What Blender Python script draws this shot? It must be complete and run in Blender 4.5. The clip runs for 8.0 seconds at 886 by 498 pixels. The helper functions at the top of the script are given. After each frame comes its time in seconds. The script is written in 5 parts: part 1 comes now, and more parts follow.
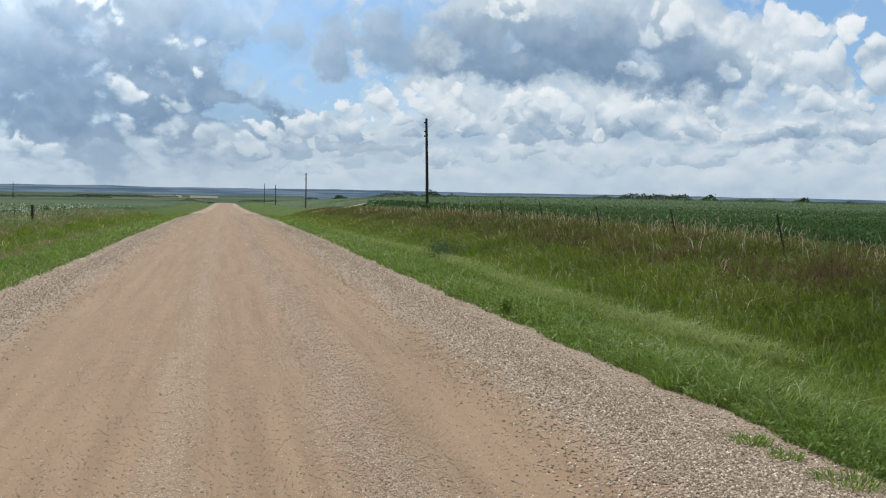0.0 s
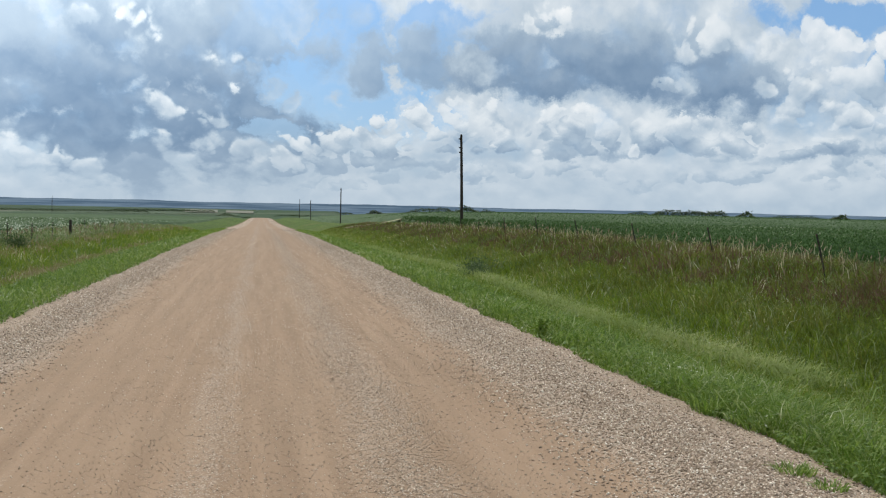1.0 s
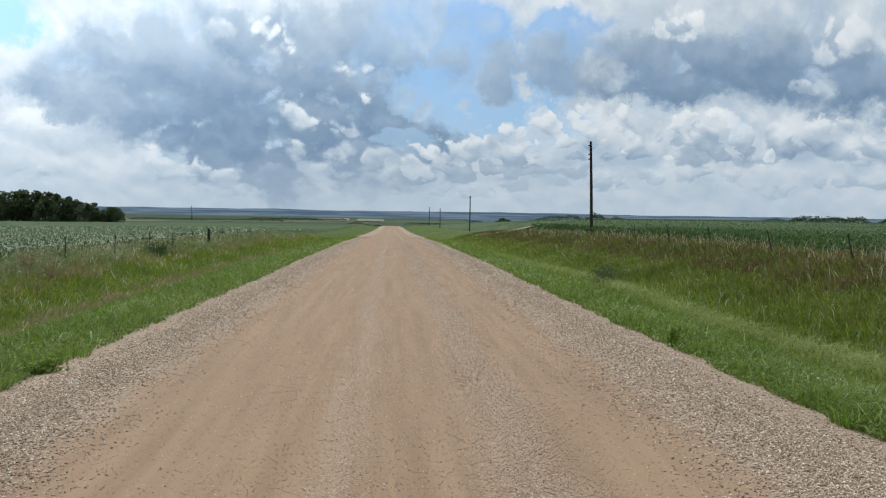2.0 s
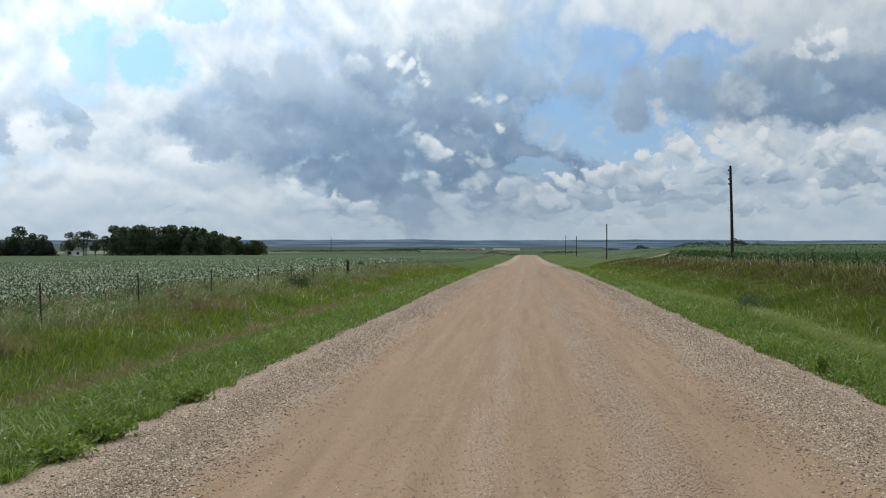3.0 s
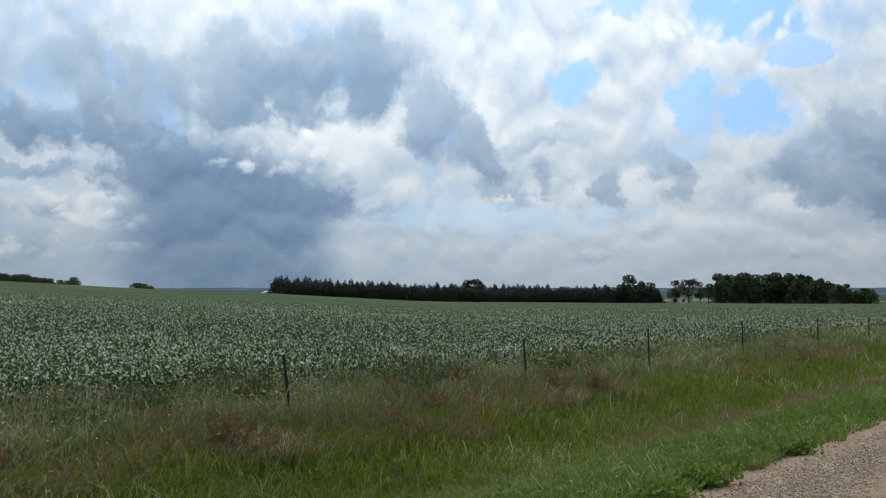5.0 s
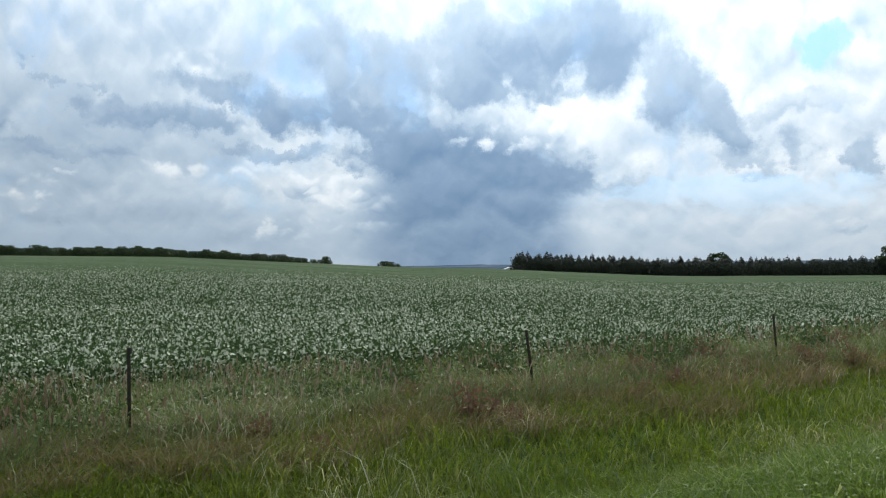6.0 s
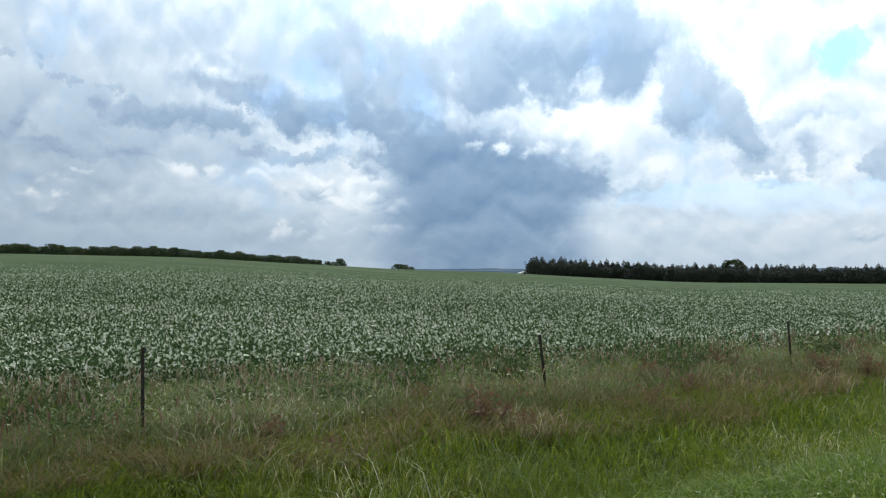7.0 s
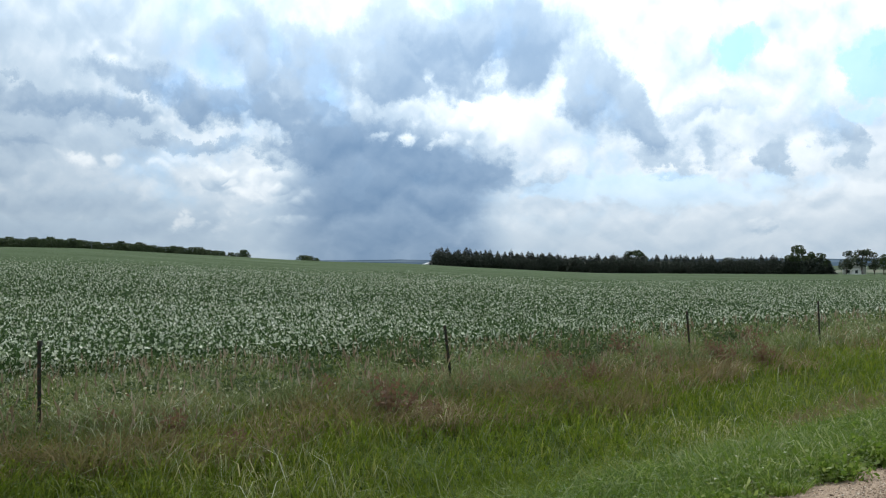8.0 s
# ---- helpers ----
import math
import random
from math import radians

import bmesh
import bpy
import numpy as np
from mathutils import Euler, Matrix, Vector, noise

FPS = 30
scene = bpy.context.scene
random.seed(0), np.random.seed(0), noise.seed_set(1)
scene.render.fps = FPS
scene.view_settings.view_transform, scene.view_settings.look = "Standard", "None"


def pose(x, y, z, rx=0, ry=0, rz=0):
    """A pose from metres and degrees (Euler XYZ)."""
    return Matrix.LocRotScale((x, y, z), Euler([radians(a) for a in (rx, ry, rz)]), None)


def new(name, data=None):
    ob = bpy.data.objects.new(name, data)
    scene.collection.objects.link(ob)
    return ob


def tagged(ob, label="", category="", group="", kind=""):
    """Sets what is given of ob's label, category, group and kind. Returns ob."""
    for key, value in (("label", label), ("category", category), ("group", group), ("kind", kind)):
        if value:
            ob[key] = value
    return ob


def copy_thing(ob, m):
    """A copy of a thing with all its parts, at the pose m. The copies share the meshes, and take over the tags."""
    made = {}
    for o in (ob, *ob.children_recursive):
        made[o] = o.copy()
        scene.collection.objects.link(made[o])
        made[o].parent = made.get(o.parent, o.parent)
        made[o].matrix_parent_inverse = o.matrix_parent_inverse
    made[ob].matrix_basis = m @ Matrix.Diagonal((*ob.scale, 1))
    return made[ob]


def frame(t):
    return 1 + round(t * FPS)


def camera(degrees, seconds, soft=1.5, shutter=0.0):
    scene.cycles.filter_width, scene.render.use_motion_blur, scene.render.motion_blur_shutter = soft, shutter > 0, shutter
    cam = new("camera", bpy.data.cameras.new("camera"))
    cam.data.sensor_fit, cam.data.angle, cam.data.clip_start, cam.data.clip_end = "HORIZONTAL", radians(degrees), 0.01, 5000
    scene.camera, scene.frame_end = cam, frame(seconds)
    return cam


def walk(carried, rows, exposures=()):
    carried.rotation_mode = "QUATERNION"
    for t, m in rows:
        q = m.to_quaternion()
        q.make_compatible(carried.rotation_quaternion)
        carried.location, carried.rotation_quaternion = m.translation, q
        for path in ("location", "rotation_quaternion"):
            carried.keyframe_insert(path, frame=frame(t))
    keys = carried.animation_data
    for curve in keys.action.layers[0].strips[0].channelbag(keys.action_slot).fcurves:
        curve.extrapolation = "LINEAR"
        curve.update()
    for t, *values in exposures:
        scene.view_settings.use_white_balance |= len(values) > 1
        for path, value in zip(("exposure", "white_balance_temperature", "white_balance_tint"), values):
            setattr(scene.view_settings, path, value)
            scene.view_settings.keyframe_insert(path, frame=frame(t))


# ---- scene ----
# The camera stands in the middle of the gravel road and turns from the road to the field.
cam = camera(42.8, 8.0, soft=1.15)
PATH = [
    (0.0, pose(0.00, -0.10, 1.60, 86.87, -1.10, -10.89)),
    (0.5, pose(0.00, -0.05, 1.63, 87.58, -1.43, -10.30)),
    (1.0, pose(0.00, 0.00, 1.65, 87.62, -1.30, -9.15)),
    (1.2, pose(0.00, 0.00, 1.65, 87.70, -1.75, -7.35)),
    (2.3, pose(0.00, 0.00, 1.65, 88.11, -0.45, -1.35)),
    (2.5, pose(0.00, 0.00, 1.65, 88.44, -0.38, -0.22)),
    (3.0, pose(0.00, 0.00, 1.65, 89.30, -0.04, 4.25)),
    (3.5, pose(0.00, 0.00, 1.65, 90.47, 0.23, 9.87)),
    (4.0, pose(0.00, 0.00, 1.65, 91.66, -0.44, 19.37)),
    (4.5, pose(0.00, 0.00, 1.65, 91.97, -0.38, 26.27)),
    (5.0, pose(0.00, 0.00, 1.65, 91.73, 0.07, 34.15)),
    (5.2, pose(0.00, 0.00, 1.65, 91.42, 0.34, 37.04)),
    (6.3, pose(0.00, 0.00, 1.65, 90.57, 0.65, 47.61)),
    (6.5, pose(0.00, 0.00, 1.65, 90.64, 0.51, 47.68)),
    (7.0, pose(0.00, 0.00, 1.65, 90.78, 0.21, 47.03)),
    (7.5, pose(0.00, 0.00, 1.65, 90.56, 0.55, 47.77)),
    (8.0, pose(0.00, 0.00, 1.65, 90.31, 0.25, 42.24)),
]
EXPOSURES = [(0.0, 0.0), (1.0, -0.02), (2.5, -0.18), (3.5, -0.42), (4.0, -0.60), (4.5, -0.65), (5.2, -0.57), (6.4, -0.16), (8.0, -0.16)]
walk(cam, PATH, EXPOSURES)

SUN_AZ, SUN_EL = 36.0, 52.0  # degrees to the left of the road's line, and above the horizon


# ---- sky, clouds and sun ----
class Graph:
    """Short hand for building node trees."""

    def __init__(self, tree):
        self.tree = tree

    def node(self, kind, **settings):
        n = self.tree.nodes.new(kind)
        for key, value in settings.items():
            setattr(n, key, value)
        return n

    def put(self, socket, value):
        if isinstance(value, bpy.types.NodeSocket):
            self.tree.links.new(value, socket)
        elif isinstance(value, tuple) and len(value) == 3 and socket.type == "RGBA":
            socket.default_value = (*value, 1)
        else:
            socket.default_value = value

    def math(self, op, a, b=0.0, c=0.0, clamp=False):
        n = self.node("ShaderNodeMath", operation=op, use_clamp=clamp)
        for s, v in zip(n.inputs, (a, b, c)):
            self.put(s, v)
        return n.outputs[0]

    def vec(self, op, a, b=(0, 0, 0), scale=None):
        n = self.node("ShaderNodeVectorMath", operation=op)
        self.put(n.inputs[0], a)
        if scale is None:
            self.put(n.inputs[1], b)
        else:
            self.put(n.inputs["Scale"], scale)
        return n.outputs[0]

    def noise(self, vector, scale, detail=4.0, rough=0.55, color=False, warp=0.0):
        n = self.node("ShaderNodeTexNoise")
        self.put(n.inputs["Vector"], vector)
        for key, value in (("Scale", scale), ("Detail", detail), ("Roughness", rough), ("Distortion", warp)):
            n.inputs[key].default_value = value
        return n.outputs["Color" if color else "Fac"]

    def ramp(self, v, lo, hi, a=0.0, b=1.0, soft=True):
        n = self.node("ShaderNodeMapRange", interpolation_type="SMOOTHSTEP" if soft else "LINEAR")
        for s, value in zip(n.inputs, (v, lo, hi, a, b)):
            self.put(s, value)
        return n.outputs[0]

    def mix(self, fac, a, b, blend="MIX"):
        n = self.node("ShaderNodeMix", data_type="RGBA", blend_type=blend)
        self.put(n.inputs[0], fac)
        self.put(n.inputs[6], a)
        self.put(n.inputs[7], b)
        return n.outputs[2]


world = bpy.data.worlds.new("sky")
scene.world = world
world.use_nodes = True
W = Graph(world.node_tree)
background = world.node_tree.nodes["Background"]
sky = W.node("ShaderNodeTexSky", sky_type="NISHITA", sun_disc=False, sun_elevation=radians(SUN_EL), sun_rotation=radians(-SUN_AZ),
             altitude=500, air_density=1.0, dust_density=0.3, ozone_density=2.5)
way = W.vec("NORMALIZE", W.node("ShaderNodeTexCoord").outputs["Generated"])
xyz = W.node("ShaderNodeSeparateXYZ")
W.put(xyz.inputs[0], way)
AZ = W.math("DEGREES", W.math("ARCTAN2", W.math("MULTIPLY", xyz.outputs[0], -1.0), xyz.outputs[1]))
EL = W.math("DEGREES", W.math("ARCSINE", xyz.outputs[2]))
joined = W.node("ShaderNodeCombineXYZ")
W.put(joined.inputs[0], AZ)
W.put(joined.inputs[1], EL)
flat = joined.outputs[0]
# clouds foreshorten towards the horizon: their lumps get flatter there
lump_y = W.math("MULTIPLY", W.math("LOGARITHM", W.math("ADD", W.math("MAXIMUM", EL, 0.0), 9.0), 2.718), 15.0)
lumps_join = W.node("ShaderNodeCombineXYZ")
W.put(lumps_join.inputs[0], AZ)
W.put(lumps_join.inputs[1], lump_y)
lumps = lumps_join.outputs[0]
bend = W.vec("SUBTRACT", W.noise(lumps, 0.30, 8, 0.68, color=True), (0.5, 0.5, 0.5))
bent = W.vec("ADD", flat, W.vec("MULTIPLY", bend, (5.0, 3.6, 0.0)))
curled = W.vec("ADD", flat, W.vec("MULTIPLY", bend, (3.4, 2.6, 0.0)))
sheer = W.vec("ADD", flat, W.vec("MULTIPLY", bend, (5.0, 1.2, 0.0)))


def lumps_at(where, scale, detail):
    """Rounded bulges with creases between them, like the heads of heaped clouds."""
    n = W.node("ShaderNodeTexNoise", noise_type="RIDGED_MULTIFRACTAL", normalize=True)
    W.put(n.inputs["Vector"], where)
    for key, value in (("Scale", scale), ("Detail", detail), ("Roughness", 0.5), ("Lacunarity", 2.1), ("Offset", 0.9), ("Gain", 1.6)):
        n.inputs[key].default_value = value
    return W.math("SUBTRACT", 1.0, n.outputs["Fac"])


twisted = W.vec("ADD", lumps, W.vec("SCALE", bend, scale=1.3))
wisps = W.noise(twisted, 0.45, 8, 0.58)
billow = W.math("MULTIPLY_ADD", lumps_at(twisted, 0.30, 3), 0.5, W.math("MULTIPLY", wisps, 0.5))
higher = W.vec("ADD", twisted, (0.15, 0.7, 0.0))
above = W.math("MULTIPLY_ADD", lumps_at(higher, 0.30, 3), 0.5, W.math("MULTIPLY", W.noise(higher, 0.45, 8, 0.58), 0.5))
relief = W.math("SUBTRACT", above, billow)
# small knobs, lit from above
gentle = W.vec("ADD", lumps, W.vec("SCALE", bend, scale=0.5))
bulge = lumps_at(gentle, 0.55, 3)
knobs = W.math("SUBTRACT", lumps_at(W.vec("ADD", gentle, (0.10, 0.36, 0.0)), 0.55, 3), bulge)
puff = W.noise(lumps, 0.13, 5, 0.5, warp=0.8)
# a thin bright broken sheet everywhere, on which the clouds are laid from far to near
streaks = W.noise(lumps, 0.45, 8, 0.58)
cover = W.ramp(W.math("MULTIPLY_ADD", W.math("SUBTRACT", streaks, 0.5), 0.9, puff), 0.05, 0.50, 0.45, 1.0)
shade = W.math("MULTIPLY_ADD", W.math("SUBTRACT", streaks, 0.5), -0.45, W.math("MULTIPLY_ADD", puff, -0.50, 0.46))
soft_edge = W.math("MULTIPLY_ADD", W.math("SUBTRACT", wisps, 0.5), 2.2, W.math("MULTIPLY_ADD", W.math("SUBTRACT", billow, 0.5), 1.2, 1.0))
knobby_edge = W.math("MULTIPLY_ADD", W.math("SUBTRACT", bulge, 0.5), 1.5, W.math("MULTIPLY_ADD", W.math("SUBTRACT", wisps, 0.5), 2.0, 1.0))
thin_edge = W.math("MULTIPLY_ADD", W.math("SUBTRACT", wisps, 0.5), 0.9, 1.0)


def height_in(where):
    n = W.node("ShaderNodeSeparateXYZ")
    W.put(n.inputs[0], where)
    return n.outputs[1]


class Heaven:
    """Lays clouds over one another, from far to near, in node groups of a few dozen each."""

    shared = {"bent": bent, "curled": curled, "sheer": sheer, "flat": flat, "soft": soft_edge, "knobby": knobby_edge, "thin": thin_edge, "bent_up": height_in(bent), "curled_up": height_in(curled)}
    state = {"cover": cover, "shade": shade, "crisp": 0.0}

    def __init__(self):
        self.count = 0
        self.graph = None

    def begin(self):
        tree = bpy.data.node_groups.new("clouds", "ShaderNodeTree")
        for key in (*self.shared, *self.state):
            tree.interface.new_socket(key, in_out="INPUT", socket_type="NodeSocketVector" if key in ("bent", "curled", "sheer", "flat") else "NodeSocketFloat")
        for key in self.state:
            tree.interface.new_socket(key, in_out="OUTPUT", socket_type="NodeSocketFloat")
        self.graph = Graph(tree)
        self.now = {k: o for k, o in zip((*self.shared, *self.state), self.graph.node("NodeGroupInput").outputs)}
        # each group waits for the one before it, which keeps the shader's working memory small
        tiny = self.graph.math("MULTIPLY", self.graph.math("ADD", self.now["shade"], self.now["cover"]), 1e-7)
        for key in ("bent", "curled", "sheer", "flat"):
            self.now[key] = self.graph.vec("ADD", self.now[key], tiny)
        for key in ("bent_up", "curled_up"):
            self.now[key] = self.graph.math("ADD", self.now[key], tiny)

    def finish(self):
        if self.graph is None:
            return
        last = self.graph.node("NodeGroupOutput")
        for key, socket in zip(self.state, last.inputs):
            self.graph.put(socket, self.now[key])
        n = W.node("ShaderNodeGroup", node_tree=self.graph.tree)
        for key, value in (*self.shared.items(), *self.state.items()):
            W.put(n.inputs[key], value)
        Heaven.state = {key: n.outputs[key] for key in self.state}
        self.graph = None

    def lay(self, where, rough, az, el, wide, high, tilt, lo, hi, full, none=0.0):
        """How much a cloud of that half width and height covers."""
        if self.graph is None or self.count % 28 == 0:
            self.finish()
            self.begin()
        self.count += 1
        g = self.graph
        m = g.node("ShaderNodeMapping", vector_type="TEXTURE")
        g.put(m.inputs["Vector"], self.now[where])
        m.inputs["Location"].default_value = (az, el, 0)
        m.inputs["Rotation"].default_value = (0, 0, radians(-tilt))
        m.inputs["Scale"].default_value = (wide, high, 1)
        ball = g.node("ShaderNodeTexGradient", gradient_type="SPHERICAL")
        g.put(ball.inputs[0], m.outputs[0])
        fac = ball.outputs["Fac"]
        return g.ramp(g.math("MULTIPLY", fac, self.now[rough]) if rough else fac, lo, hi, none, full)

    def tone(self, mask, up, el, high, lit, dark):
        g, now = self.graph, self.now
        colour = g.ramp(now[up], el - 0.45 * high, el + 0.45 * high, dark, lit)
        now["shade"] = g.math("MULTIPLY_ADD", mask, g.math("SUBTRACT", colour, now["shade"]), now["shade"])
        now["cover"] = g.math("MAXIMUM", now["cover"], mask)


heaven = Heaven()


def opening(az, el, wide, high, tilt, share):
    """A hole in the sheet through which the blue shows."""
    mask = heaven.lay("bent", "soft", az, el, wide * 1.25, high * 1.25, tilt, 0.08, 0.42, 1.0 - share, 1.0)
    heaven.now["cover"] = heaven.graph.math("MINIMUM", heaven.now["cover"], mask)


def mass(az, el, wide, high, tilt, lit, dark, share):
    """A soft-edged cloud body: its tone above and below."""
    mask = heaven.lay("bent", "soft", az, el, wide * 1.42, high * 1.42, tilt, 0.06, 0.52, share)
    heaven.tone(mask, "bent_up", el, high * 1.42, lit + 0.06, dark + 0.09)


def heap(az, el, wide, high, tilt, lit, dark, share):
    """A heaped cloud with crisp knobby edges."""
    mask = heaven.lay("curled", "knobby", az, el, wide * 1.35, high * 1.35, tilt, 0.12, 0.34, share)
    heaven.tone(mask, "curled_up", el, high * 1.35, lit, dark)
    heaven.now["crisp"] = heaven.graph.math("MAXIMUM", heaven.now["crisp"], mask)


def gleam(az, el, wide, high, tilt, lit, dark, share):
    """A sunlit patch of cloud that fades into its surroundings."""
    mask = heaven.lay("curled", "knobby", az, el, wide * 1.5, high * 1.5, tilt, 0.05, 0.62, share)
    heaven.tone(mask, "curled_up", el, high * 1.4, lit, dark)
    heaven.now["crisp"] = heaven.graph.math("MAXIMUM", heaven.now["crisp"], mask)


def veil(az, el, wide, high, tilt, lit, dark, share):
    """A thin even sheet."""
    mask = heaven.lay("sheer", "thin", az, el, wide * 1.4, high * 1.4, tilt, 0.0, 0.7, share)
    heaven.tone(mask, "bent_up", el, high * 1.4, lit, dark)


def shaft(az, el, wide, high, tilt, lit, dark, share):
    """Falling rain: even, with soft upright sides."""
    mask = heaven.lay("flat", "", az, el, wide * 1.3, high * 1.6, tilt, 0.02, 0.55, share)
    heaven.tone(mask, "bent_up", el, high * 1.6, lit, dark)


# open blue
opening(-4.4, 6.7, 5.4, 3.4, -25, 0.95)
opening(-1.9, 5.5, 3.2, 1.7, -20, 0.8)
opening(-8.3, 8.4, 3.2, 1.4, 10, 0.8)
opening(-0.6, 3.5, 2.6, 1.1, 0, 0.55)
opening(-27.7, 9.0, 4.3, 1.1, -5, 0.95)
opening(-31.7, 6.8, 1.7, 3.2, 0, 0.9)
opening(19.3, 8.7, 2.7, 1.6, 0, 0.95)
opening(19.0, 13.0, 3.2, 1.5, -10, 0.9)
opening(16.4, 11.1, 1.9, 0.7, 8, 0.7)
opening(19.6, 9.0, 1.8, 1.0, -10, 0.8)
opening(27.2, 10.2, 1.1, 0.9, 10, 0.75)
opening(25.1, 13.8, 2.0, 0.7, 0, 0.7)
opening(22.1, 6.7, 0.9, 0.6, 0, 0.5)
opening(31.4, 3.5, 8.6, 0.8, 0, 0.45)
opening(27.7, 9.9, 1.3, 1.4, 0, 0.9)
opening(29.7, 3.1, 5.2, 1.0, 0, 0.45)
opening(67.6, 1.1, 12.0, 0.9, 0, 0.35)
opening(21.5, 8.7, 1.7, 1.7, 0, 0.8)
# the great shaded heap over the road
mass(9.0, 5.5, 4.9, 3.7, 0, 0.36, 0.48, 0.7)
mass(5.0, 4.7, 7.4, 4.3, -12, 0.62, 0.86, 0.95)
mass(1.9, 7.8, 6.6, 2.3, 5, 0.45, 0.62, 0.8)
mass(7.2, 2.3, 4.9, 2.0, -6, 0.74, 0.92, 0.9)
mass(0.3, 4.4, 4.3, 1.4, -16, 0.72, 0.86, 0.95)
mass(-1.5, 3.8, 2.3, 0.6, -14, 0.66, 0.78, 0.85)
mass(8.7, 3.2, 5.7, 2.1, -12, 0.74, 0.88, 0.8)
mass(13.9, 6.7, 4.3, 2.0, 12, 0.42, 0.6, 0.7)
mass(15.0, 4.9, 4.3, 0.8, -6, 0.55, 0.62, 0.65)
mass(1.6, 2.4, 1.0, 1.3, 0, 0.62, 0.72, 0.8)
mass(5.6, 1.2, 2.3, 0.6, 0, 0.62, 0.74, 0.8)
opening(-3.6, 5.8, 3.7, 1.3, -15, 0.9)
opening(-1.4, 6.1, 1.7, 0.9, 0, 0.7)
opening(-0.8, 3.4, 1.7, 0.6, 0, 0.6)
# sunlit gaps and rims in it
gleam(5.6, 8.3, 0.8, 1.0, 30, 0, 0.12, 0.95)
gleam(3.9, 4.4, 1.9, 0.8, -18, 0.14, 0.32, 0.75)
gleam(5.2, 5.0, 0.6, 0.4, -20, 0.05, 0.2, 0.8)
gleam(3.1, 4.0, 0.9, 0.3, -20, 0.12, 0.3, 0.8)
gleam(1.5, 6.8, 1.4, 0.4, 0, 0.03, 0.25, 0.9)
gleam(1.2, 5.6, 0.3, 0.4, 0, 0, 0.1, 0.8)
gleam(4.4, 3.0, 0.9, 0.4, -20, 0.15, 0.35, 0.7)
gleam(3.9, 2.3, 1.3, 0.7, -20, 0.12, 0.4, 0.8)
gleam(2.4, 2.1, 1.0, 0.9, 0, 0.15, 0.42, 0.7)
gleam(0.8, 2.2, 1.4, 0.7, 10, 0.18, 0.42, 0.8)
gleam(9.0, 1.5, 2.4, 0.6, -14, 0.06, 0.42, 0.9)
gleam(10.2, 2.2, 0.9, 0.6, 0, 0.05, 0.3, 0.8)
gleam(6.3, 8.4, 0.6, 0.8, 35, 0, 0.12, 0.85)
gleam(7.9, 8.8, 1.4, 0.5, 10, 0.18, 0.32, 0.6)
gleam(10.6, 1.9, 2.1, 0.5, -18, 0.1, 0.45, 0.9)
gleam(8.4, 1.1, 1.3, 0.4, 0, 0.15, 0.45, 0.7)
gleam(12.2, 2.5, 0.4, 0.2, 0, 0.02, 0.2, 0.8)
gleam(17.4, 1.0, 1.4, 0.5, 0, 0.12, 0.4, 0.8)
# the grey heap and its lit neighbours beyond the fence
mass(-6.1, 7.1, 3.4, 1.4, 5, 0.48, 0.62, 0.85)
mass(-8.1, 6.3, 2.6, 1.0, 0, 0.56, 0.66, 0.8)
heap(-5.9, 8.5, 0.5, 0.5, 0, 0.25, 0.45, 0.6)
mass(-14.0, 8.0, 4.3, 2.1, -6, 0.2, 0.7, 0.95)
mass(-17.2, 6.8, 7.7, 1.6, -4, 0.55, 0.84, 0.95)
mass(-13.8, 6.0, 4.0, 0.7, 0, 0.66, 0.8, 0.9)
mass(-23.3, 5.8, 4.3, 1.6, -8, 0.5, 0.84, 0.95)
mass(-20.2, 7.7, 3.4, 1.7, 0, 0.35, 0.75, 0.8)
heap(-14.1, 9.0, 1.6, 0.8, 0, 0, 0.2, 0.9)
heap(-22.2, 8.1, 2.3, 1.2, -12, 0.05, 0.42, 0.85)
heap(-20.1, 6.1, 0.9, 0.5, 0, 0.2, 0.45, 0.75)
heap(-24.8, 8.2, 0.7, 1.1, -25, 0.08, 0.32, 0.7)
heap(-27.4, 6.1, 2.9, 2.4, 0, 0.15, 0.42, 0.95)
heap(-30.4, 5.2, 2.9, 2.4, 0, 0.16, 0.45, 0.95)
heap(-28.8, 7.6, 1.1, 1.0, 0, 0.05, 0.25, 0.95)
heap(-30.3, 7.7, 1.4, 0.7, -8, 0, 0.22, 0.95)
heap(-31.4, 6.9, 1.0, 0.7, 0, 0.05, 0.28, 0.9)
heap(-26.8, 8.2, 0.9, 1.1, 0, 0.05, 0.25, 0.9)
heap(-28.1, 4.8, 1.7, 0.7, 0, 0.08, 0.35, 0.7)
heap(-29.9, 4.2, 2.0, 0.7, 0, 0.1, 0.4, 0.7)
# the row of heaped clouds over the horizon, far ones first
heap(-0.9, 1.1, 1.4, 0.5, 0, 0.28, 0.56, 0.7)
heap(-3.4, 1.0, 1.7, 0.4, 0, 0.28, 0.56, 0.6)
heap(-5.9, 1.2, 1.4, 0.5, 0, 0.28, 0.56, 0.7)
heap(-8.2, 1.5, 1.3, 0.4, 0, 0.28, 0.56, 0.6)
heap(-10.8, 1.3, 1.4, 0.4, 0, 0.28, 0.56, 0.7)
heap(-13.0, 1.5, 1.2, 0.4, 0, 0.28, 0.56, 0.6)
heap(-15.3, 1.7, 1.1, 0.5, 0, 0.28, 0.56, 0.7)
heap(-16.6, 1.8, 0.7, 0.4, 0, 0.28, 0.56, 0.7)
heap(-18.7, 1.3, 1.7, 0.3, 0, 0.28, 0.56, 0.6)
heap(-21.5, 1.5, 1.4, 0.4, 0, 0.28, 0.56, 0.6)
